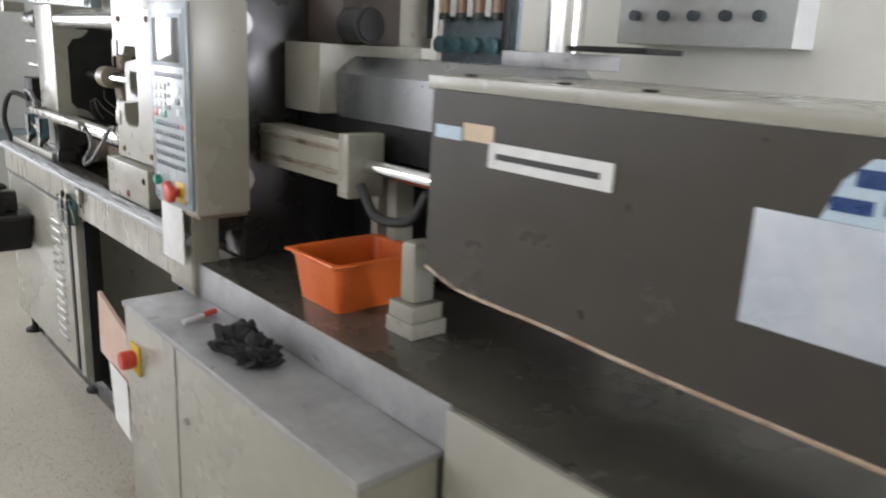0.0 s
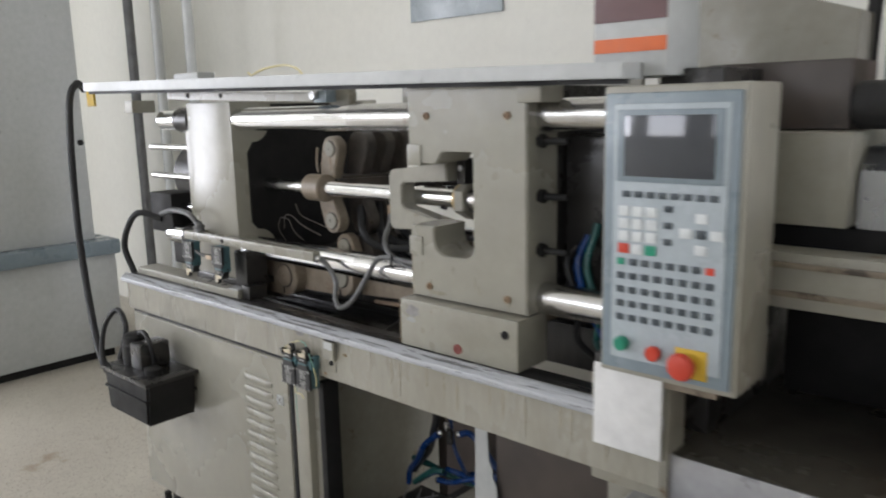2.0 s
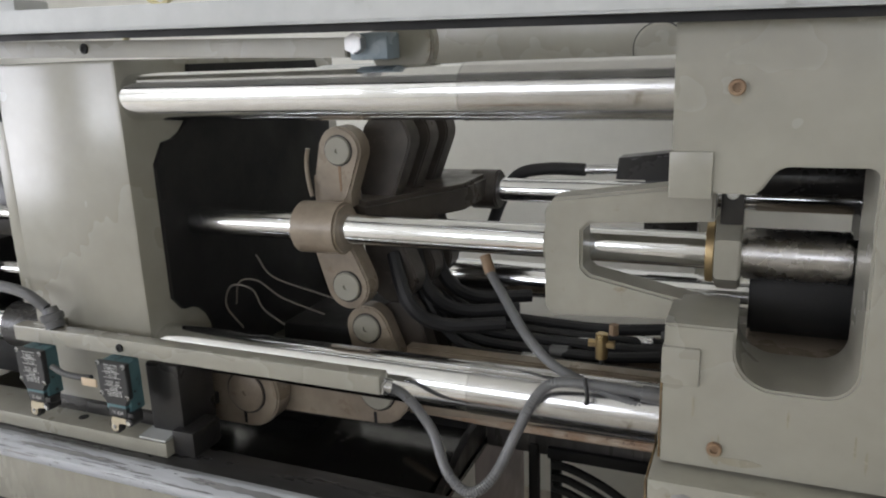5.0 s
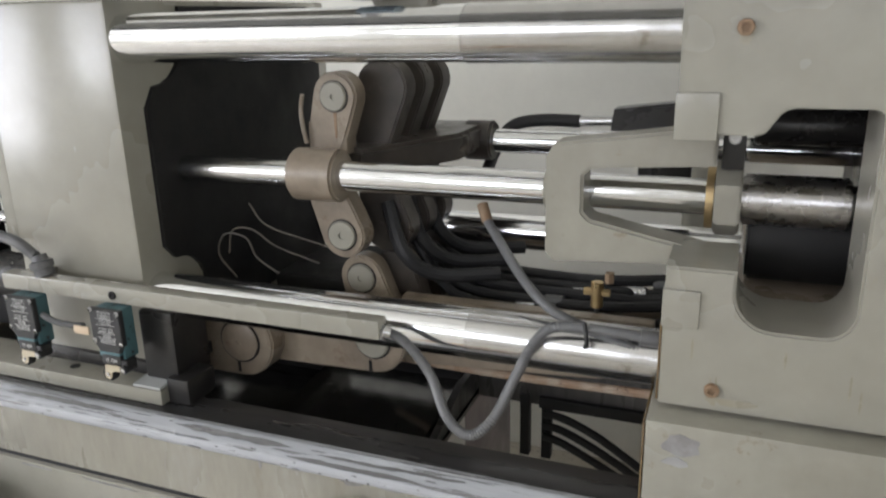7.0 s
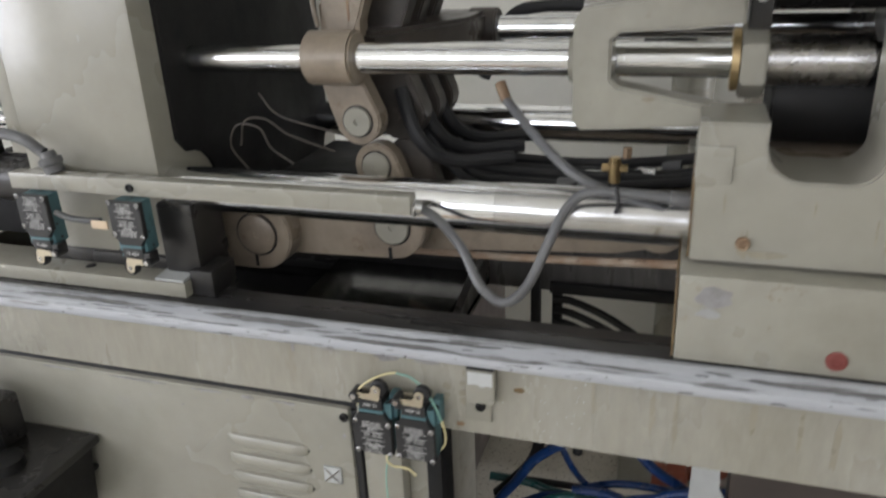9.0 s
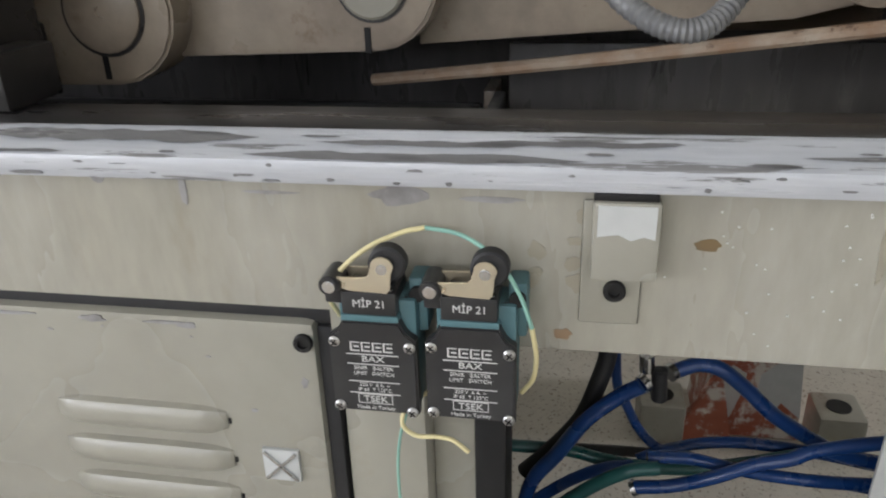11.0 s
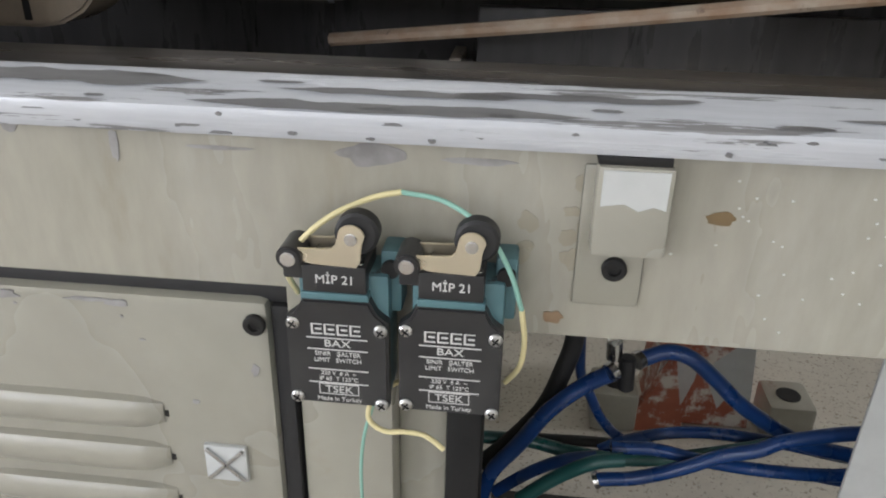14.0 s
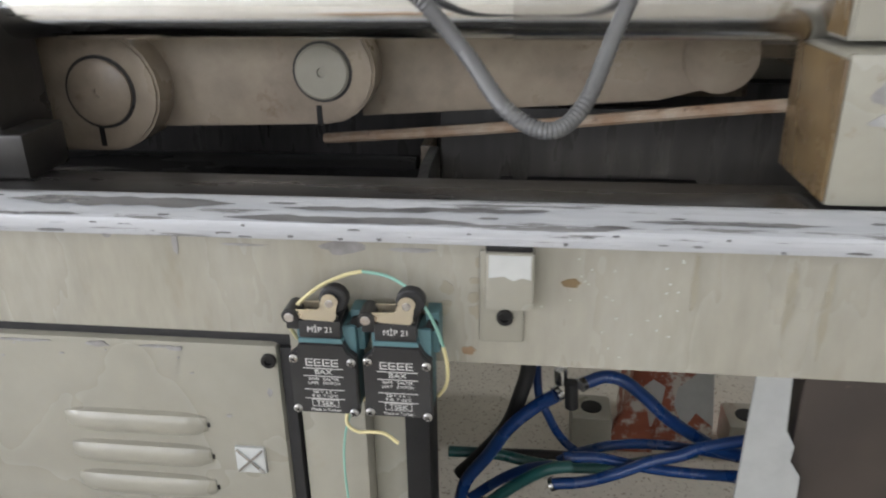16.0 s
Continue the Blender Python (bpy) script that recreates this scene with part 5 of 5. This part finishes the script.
pipe([(-3.072, 1.25, 0.364), (-3.022, 1.254, 0.363), (-2.96, 1.25, 0.369), (-2.889, 1.254, 0.368), (-2.828, 1.25, 0.371)], 0.0082, RUBBER, "black hose behind the blue ones")
pipe([(-2.878, 1.165, 0.433), (-2.822, 1.169, 0.433), (-2.767, 1.165, 0.426), (-2.71, 1.169, 0.416), (-2.65, 1.165, 0.417), (-2.595, 1.169, 0.416), (-2.554, 1.165, 0.426), (-2.507, 1.165, 0.438), (-2.46, 1.165, 0.396)], 0.0088, BLUE, "blue water hose in the tangle")
pipe([(-3.026, 1.17, 0.335), (-2.978, 1.174, 0.373), (-2.935, 1.17, 0.402), (-2.894, 1.174, 0.409)], 0.0085, BLUE, "dark blue hose on the tread shelf")
valve = thing("hose_valve", (-2.869, 1.175, 0.52), "black tee valve with steel hose clamps", "valve")
part("body", rod((-2.872, 1.175, 0.568), (-2.869, 1.175, 0.52), 0.0105, 14, 0.002), RUBBER, valve)
part("stem", rod((-2.889, 1.18, 0.586), (-2.887, 1.18, 0.561), 0.010, 14), SCREW, valve)
for p0, p1 in (((-2.896, 1.15, 0.558), (-2.889, 1.155, 0.561)), ((-2.857, 1.195, 0.549), (-2.85, 1.2, 0.551))):
    part("hose_clamp", rod(p0, p1, 0.0122, 18), SCREW, valve, "steel hose clamp")
part("hose_clamp", rod((-2.898, 1.14, 0.398), (-2.892, 1.14, 0.401), 0.0112, 18), SCREW, bpy.data.objects["water_hose.006"], "steel hose clamp")
solo("cover_sheet", slab([(-2.648, 0.828), (-2.614, 0.828), (-2.601, 0.598), (-2.587, 0.572), (-2.589, 0.549), (-2.573, 0.525), (-2.564, 0.312), (-2.655, 0.312)], "y", 1.036, 1.040, 0.0005), CABINET, "pale grey sheet with a torn edge under the bed", "sheet")
solo("inner_box", box(-2.585, -2.13, 1.05, 1.10, 0.312, 0.82, 0.004), BROWN, "brown oily box behind the pale sheet", "box")

# box of unknown kind, added to fill the dark space under the bed
tank = thing("dark_box", (-3.57, 1.78, 0.0), "dark box with a filler cap, added behind the cabinet", "tank")
part("body", box(-3.95, -3.22, 1.55, 2.02, 0.05, 0.78, 0.02), BROWN, tank)
part("plinth", box(-3.92, -3.25, 1.58, 1.99, 0.0, 0.05, 0.0), DARK, tank)
part("filler_cap", lathe([(0, 0.05), (0.03, 0.05), (0.035, 0.04)], (-3.4, 1.7, 0.78), (0, 0, 1), 24), DARK, tank)

# ---- mould and hydraulics ----
mould = thing("mould", (-2.19, 1.2, 1.13), "dark steel mould halves with coolant hoses", "mould")
part("moving_half", box(-2.325, -2.21, 1.0, 1.40, 1.16, 1.52, 0.004), GREASE, mould)
part("fixed_half", box(-2.14, -2.06, 1.02, 1.38, 1.16, 1.50, 0.004), LINKDARK, mould, "oily steel half")
part("insert", box(-2.21, -2.145, 1.06, 1.34, 1.20, 1.46, 0.004), PLATE, mould, "grey steel insert")
part("coolant_plate", box(-2.20, -2.15, 1.0, 1.02, 1.24, 1.44, 0.004), PAPER, mould, "white plastic plate")
part("guide_pillar", rod((-2.21, 1.05, 1.46), (-2.14, 1.05, 1.46), 0.014, 16), CHROME, mould)
part("guide_pillar", rod((-2.21, 1.05, 1.20), (-2.14, 1.05, 1.20), 0.014, 16), CHROME, mould)
for k, (x, mat) in enumerate(((-2.29, RUBBER), (-2.26, BLUE), (-2.235, GREENHOSE), (-2.12, RUBBER), (-2.09, BLUE))):
    part("coolant_hose", hose([(x, 0.995, 1.26 + 0.03 * (k % 3)), (x - 0.01, 0.965, 1.22), (x + 0.02, 0.97, 1.12), (x + 0.05 * (k % 2), 1.0, 1.03), (x + 0.02, 1.05, 0.97)], 0.009, 10), mat, mould)
bed_hose = thing("hose_manifold", (-2.85, 1.28, 0.72), "black hose manifold with curved hoses under the cross beam", "manifold")
part("block", box(-2.95, -2.70, 1.27, 1.295, 0.836, 0.86, 0.004), DARK, bed_hose)
for x in (-2.99, -2.945):
    part("post", box(x, x + 0.02, 1.275, 1.295, 0.72, 0.86, 0.003), DARK, bed_hose)
for k in range(3):
    part("hose", hose([(-2.94, 1.27, 0.825 - 0.025 * k), (-2.90, 1.265, 0.825 - 0.028 * k), (-2.83, 1.26, 0.80 - 0.03 * k), (-2.74, 1.25, 0.75 - 0.025 * k)], 0.008, 10), RUBBER, bed_hose)

rearhyd = thing("clamp_cylinder", (-4.0, 1.2, 1.012), "dark hydraulic clamp cylinder at the machine end", "hydraulic cylinder")
part("flange", box(-3.90, -3.80, 1.02, 1.40, 1.13, 1.53, 0.02), GREASE, rearhyd)
part("cylinder", rod((-4.30, 1.2, 1.34), (-3.90, 1.2, 1.34), 0.13, 36, 0.01), GREASE, rearhyd)
part("pedestal", box(-4.12, -3.84, 0.95, 1.42, 1.012, 1.14, 0.01), DARK, rearhyd)
for z in (1.25, 1.36, 1.47):
    part("pipe", rod((-4.18, 0.93, z), (-3.80, 0.93, z), 0.013, 14), CHROME_DULL, rearhyd)
part("valve_block", box(-4.14, -3.98, 0.88, 0.99, 1.15, 1.30, 0.008), DARK, rearhyd)
part("hose", hose([(-4.06, 0.88, 1.2), (-4.14, 0.82, 1.22), (-4.22, 0.80, 1.10), (-4.20, 0.82, 0.98), (-4.16, 0.84, 0.85)], 0.012, 10), RUBBER, rearhyd)
solo("cable_coil", hose([(-3.55, 0.92, 1.66), (-3.45, 0.93, 1.72), (-3.32, 0.95, 1.735), (-3.22, 0.93, 1.70), (-3.28, 0.90, 1.665), (-3.40, 0.91, 1.685), (-3.50, 0.93, 1.72)], 0.0035, 8), WIRE_Y, "loose cream cable coil on top of the clamp", "cable")
solo("top_switch", box(-3.92, -3.76, 0.90, 0.97, 1.70, 1.735, 0.006), CABINET, "pale switch box on the rear platen", "switch box")


# ---- behind the tie bars ----
rbeam = thing("rear_top_beam", (-2.8, 1.40, 1.60), "beige rear guard beam with a round plate", "machine guard")
part("beam", box(-3.26, -2.34, 1.40, 1.42, 1.585, 1.70, 0.003), PAINT, rbeam)
part("round_plate", lathe([(0, 0.045), (0.006, 0.045), (0.010, 0.040)], (-2.776, 1.40, 1.618), (0, -1, 0), 28), PAINT, rbeam, "round beige plate")
part("plate_ring", lathe([(0, 0.0475), (0.002, 0.0475)], (-2.776, 1.40, 1.618), (0, -1, 0), 28), GREASE, rbeam)
valve_box = thing("pilot_valve", (-2.79, 1.45, 1.37), "dark grey pilot valve with a black hose behind the clevis", "valve")
part("body", slab([(-2.855, 1.372), (-2.70, 1.372), (-2.70, 1.432), (-2.85, 1.414)], "y", 1.43, 1.49, 0.005), GREASE, valve_box)
part("fitting", rod((-2.92, 1.46, 1.386), (-2.855, 1.46, 1.388), 0.010, 14), SCREW, valve_box, "steel hose fitting")
part("hose", hose([(-2.92, 1.46, 1.386), (-3.0, 1.46, 1.386), (-3.06, 1.46, 1.372), (-3.10, 1.47, 1.32), (-3.13, 1.46, 1.24)], 0.013, 12), RUBBER, valve_box, "black hose")
part("mount", box(-2.80, -2.70, 1.44, 1.48, 1.25, 1.372, 0.003), GREASE, valve_box)
floor_plate = thing("inner_plate", (-2.9, 1.28, 1.06), "grimy brown plate behind the lower tie bar", "plate")
part("plate", box(-3.10, -2.62, 1.16, 1.39, 1.055, 1.072, 0.004), PAINT_DIRTY, floor_plate)
part("upstand", box(-3.10, -2.62, 1.375, 1.39, 0.965, 1.055, 0.003), PAINT_DIRTY, floor_plate)
for k in range(6):
    y, z = 1.17 + 0.03 * k, 1.084 + 0.008 * (k % 3)
    tube = thing("hydraulic_hose", (-2.9, y, 1.072), "black oily hydraulic hose lying behind the tie bar", "hose", "hoses behind the tie bar")
    part("hose", hose([(-3.17, y + 0.01, 1.20 - 0.012 * k), (-3.12, y, 1.13), (-3.06, y - 0.005, z + 0.012), (-2.96, y + 0.01, z), (-2.84, y - 0.008, z + 0.006), (-2.72, y + 0.012, z + 0.012 * (k % 2)), (-2.64, y, z + 0.03)], 0.009 + 0.001 * (k % 3), 10), RUBBER, tube)
    x = -2.97 + 0.045 * k
    part("ferrule", rod((x, y + 0.006, z + 0.001), (x + 0.035, y + 0.002, z + 0.003), 0.0125, 14, 0.001), (SCREW, CONDUIT)[k % 2], tube, "steel ferrule")
tee = thing("brass_tee", (-2.814, 1.10, 1.13), "small brass tee fitting with a copper nut", "fitting")
part("body", rod((-2.814, 1.10, 1.135), (-2.814, 1.10, 1.178), 0.010, 14, 0.001), BRASS, tee)
part("branch", rod((-2.835, 1.10, 1.160), (-2.793, 1.10, 1.160), 0.007, 6), BRASS, tee)
part("nut", rod((-2.795, 1.10, 1.178), (-2.795, 1.10, 1.195), 0.008, 6), RUSTSPOT, tee)
part("tube", hose([(-2.814, 1.10, 1.136), (-2.82, 1.12, 1.11), (-2.86, 1.16, 1.09), (-2.95, 1.18, 1.08)], 0.004, 8), CONDUIT, tee)
for k, pts in enumerate(([(-3.45, 1.0, 1.20), (-3.43, 0.99, 1.245), (-3.39, 0.99, 1.25), (-3.35, 1.0, 1.22), (-3.28, 1.02, 1.19)], [(-3.44, 1.0, 1.155), (-3.46, 0.985, 1.20), (-3.44, 0.98, 1.24), (-3.40, 0.985, 1.235), (-3.385, 0.99, 1.20), (-3.35, 1.0, 1.17)], [(-3.42, 1.03, 1.285), (-3.38, 1.02, 1.25), (-3.30, 1.03, 1.225), (-3.25, 1.04, 1.21)])):
    solo("loose_wire", hose(pts, 0.0018, 8), LINKDARK, "thin grey wire looped before the recess", "wire", "loose wires at the toggle")
solo("blue_bag", slab([(-4.02, 1.23), (-3.86, 1.22), (-3.84, 1.27), (-3.89, 1.335), (-3.99, 1.33)], "y", 2.39, 2.447, 0.012), BLUE, "small blue bag hung on the wall", "bag")


# ---- wear on the painted fronts ----
def blotch(parent, x, y, z, w, h, mat, name="paint_chip", seed=0.0):
    """A thin, ragged-edged patch on a front face."""
    pts = []
    for i in range(22):
        a = 2 * math.pi * i / 22
        k = 1 + 0.45 * noise.noise(Vector((math.cos(a) * 1.6 + seed * 7.1, math.sin(a) * 1.6, seed)))
        pts.append((x + w * 0.5 * k * math.cos(a), z + h * 0.5 * k * math.sin(a)))
    return part(name, slab(pts, "y", y - 0.0003 - 0.0005 * (seed * 0.618 % 1), y + 0.001, 0.0), mat, parent)


blotch(bed, -3.107, FACE, 0.946, 0.036, 0.013, SCUFF, seed=1)
blotch(bed, -3.045, FACE, 0.945, 0.045, 0.004, SCUFF, seed=2)
blotch(bed, -3.265, FACE, 0.944, 0.006, 0.018, SCUFF, seed=3)
blotch(bed, -3.33, FACE, 0.952, 0.010, 0.010, SCUFF, seed=4)
blotch(bed, -3.20, FACE, 0.945, 0.040, 0.0025, SCUFF, seed=5)
blotch(bed, -2.995, FACE, 0.846, 0.012, 0.009, RUSTSPOT, "rust_stain", 6)
blotch(bed, -2.905, FACE, 0.918, 0.016, 0.009, OCHRE, "oil_stain", 7)
blotch(cab, -3.28, 0.776, 0.835, 0.016, 0.005, SCUFF, seed=8)
blotch(cab, -3.36, 0.776, 0.836, 0.022, 0.006, SCUFF, seed=9)
blotch(cab, -3.19, 0.776, 0.79, 0.005, 0.010, SCUFF, seed=10)
blotch(cab, -3.235, 0.776, 0.76, 0.005, 0.004, SCUFF, seed=11)
for k, (x, z) in enumerate(((-2.625, 1.574), (-2.627, 1.146), (-2.380, 1.148), (-2.378, 1.573))):
    blotch(move, x + 0.001, PF, z - 0.010, 0.013, 0.018, STREAK, "rust_stain", 20 + k)
blotch(move, -2.60, PF, 1.132, 0.05, 0.010, STREAK, "rust_stain", 30)
blotch(move, -2.655, 0.80, 1.085, 0.045, 0.03, SCUFF, seed=31)
blotch(move, -2.66, 0.80, 1.06, 0.03, 0.012, PLATE, seed=32)

# streaks and specks on the beam
for k in range(12):
    x = -2.80 + 0.065 * k + 0.02 * math.sin(k * 2.3)
    blotch(bed, x, FACE, 0.925 - 0.012 * (k % 3), 0.006 + 0.003 * (k % 2), 0.055 + 0.015 * (k % 3), STREAK, "oil_streak", 40 + k)
for k in range(26):
    x, z = -2.93 + random.random() * 0.13, 0.845 + random.random() * 0.10
    blotch(bed, x, FACE, z, 0.0016, 0.0012, WHITE, "white_speck", 60 + k)
for k in range(10):
    blotch(bed, -3.02 + random.random() * 0.05, FACE, 0.865 + random.random() * 0.08, 0.006 + random.random() * 0.008, 0.006 + random.random() * 0.012, STREAK, "brown_smudge", 90 + k)
for k in range(9):
    blotch(cab, -3.22 - random.random() * 0.4, 0.776, 0.80 + random.random() * 0.036, 0.002 + random.random() * 0.003, 0.002, SCUFF, "paint_chip", 110 + k)
for k in range(7):
    blotch(move, -2.66 + random.random() * 0.30, PF, 1.13 + random.random() * 0.07, 0.003, 0.02 + random.random() * 0.03, STREAK, "scratch", 130 + k)

for u, v, y in ((-3.426, 1.044, 0.972), (-3.18, 1.061, 1.012)):
    part("oil_slot", box(u - 0.010, u - 0.004, y - 0.001, y + 0.001, v - 0.062, v - 0.038, 0.0), DARK, toggle)

# scraped strips along the rail, on its sloping face
def scrape(x0, x1, v0, v1, seed):
    """A ragged strip lying on the sloping top of the rail; v runs from its front edge to its back."""
    def at(x, v, lift):
        return (x, 0.763 + 0.019 * v - 0.0006 * lift, 0.974 + 0.014 * v + 0.0009 * lift)
    bm = bmesh.new()
    n = 26
    low, high = [], []
    for i in range(n + 1):
        x = x0 + (x1 - x0) * i / n
        taper = min(1.0, 5.0 * i / n, 5.0 * (n - i) / n)
        mid, half = (v0 + v1) / 2, (v1 - v0) / 2 * taper
        low.append(bm.verts.new(at(x, mid - half * (1 + 0.5 * noise.noise(Vector((x * 60, seed, 0)))), 1)))
        high.append(bm.verts.new(at(x, mid + half * (1 + 0.5 * noise.noise(Vector((x * 60, seed, 9)))) + 0.001, 1)))
    for i in range(n):
        bm.faces.new((low[i], low[i + 1], high[i + 1], high[i]))
    return part("scraped_strip", bm, BARE, bed, "paint scraped to bare steel")


for k, (x0, x1, v0, v1) in enumerate(((-3.42, -3.20, 0.55, 0.95), (-3.21, -2.985, 0.02, 0.30), (-3.16, -3.02, 0.55, 0.72), (-3.06, -2.93, 0.62, 0.80), (-3.78, -3.52, 0.60, 0.90), (-3.40, -3.34, 0.05, 0.16), (-2.86, -2.70, 0.35, 0.5), (-2.62, -2.40, 0.5, 0.75))):
    scrape(x0, x1, v0, v1, k + 0.5)
for k, (x, w) in enumerate(((-3.58, 0.12), (-3.44, 0.06), (-3.30, 0.03), (-3.75, 0.08))):
    blotch(cab, x, 0.776, 0.8365, w, 0.0028, SCUFF, "paint_chip", 150 + k)
for k in range(46):
    x, w = -3.75 + random.random() * 1.35, 0.004 + random.random() ** 2 * 0.022
    blotch(bed, x, 0.7622, 0.960 + random.random() * 0.012, w, 0.0012 + random.random() * 0.0018, BARE, "paint_fleck", 200 + k)
for k in range(34):
    x, w, v = -3.70 + random.random() * 1.3, 0.008 + random.random() * 0.03, random.random() * 0.9
    scrape(x, x + w, v, v + 0.05 + random.random() * 0.06, 300 + k)
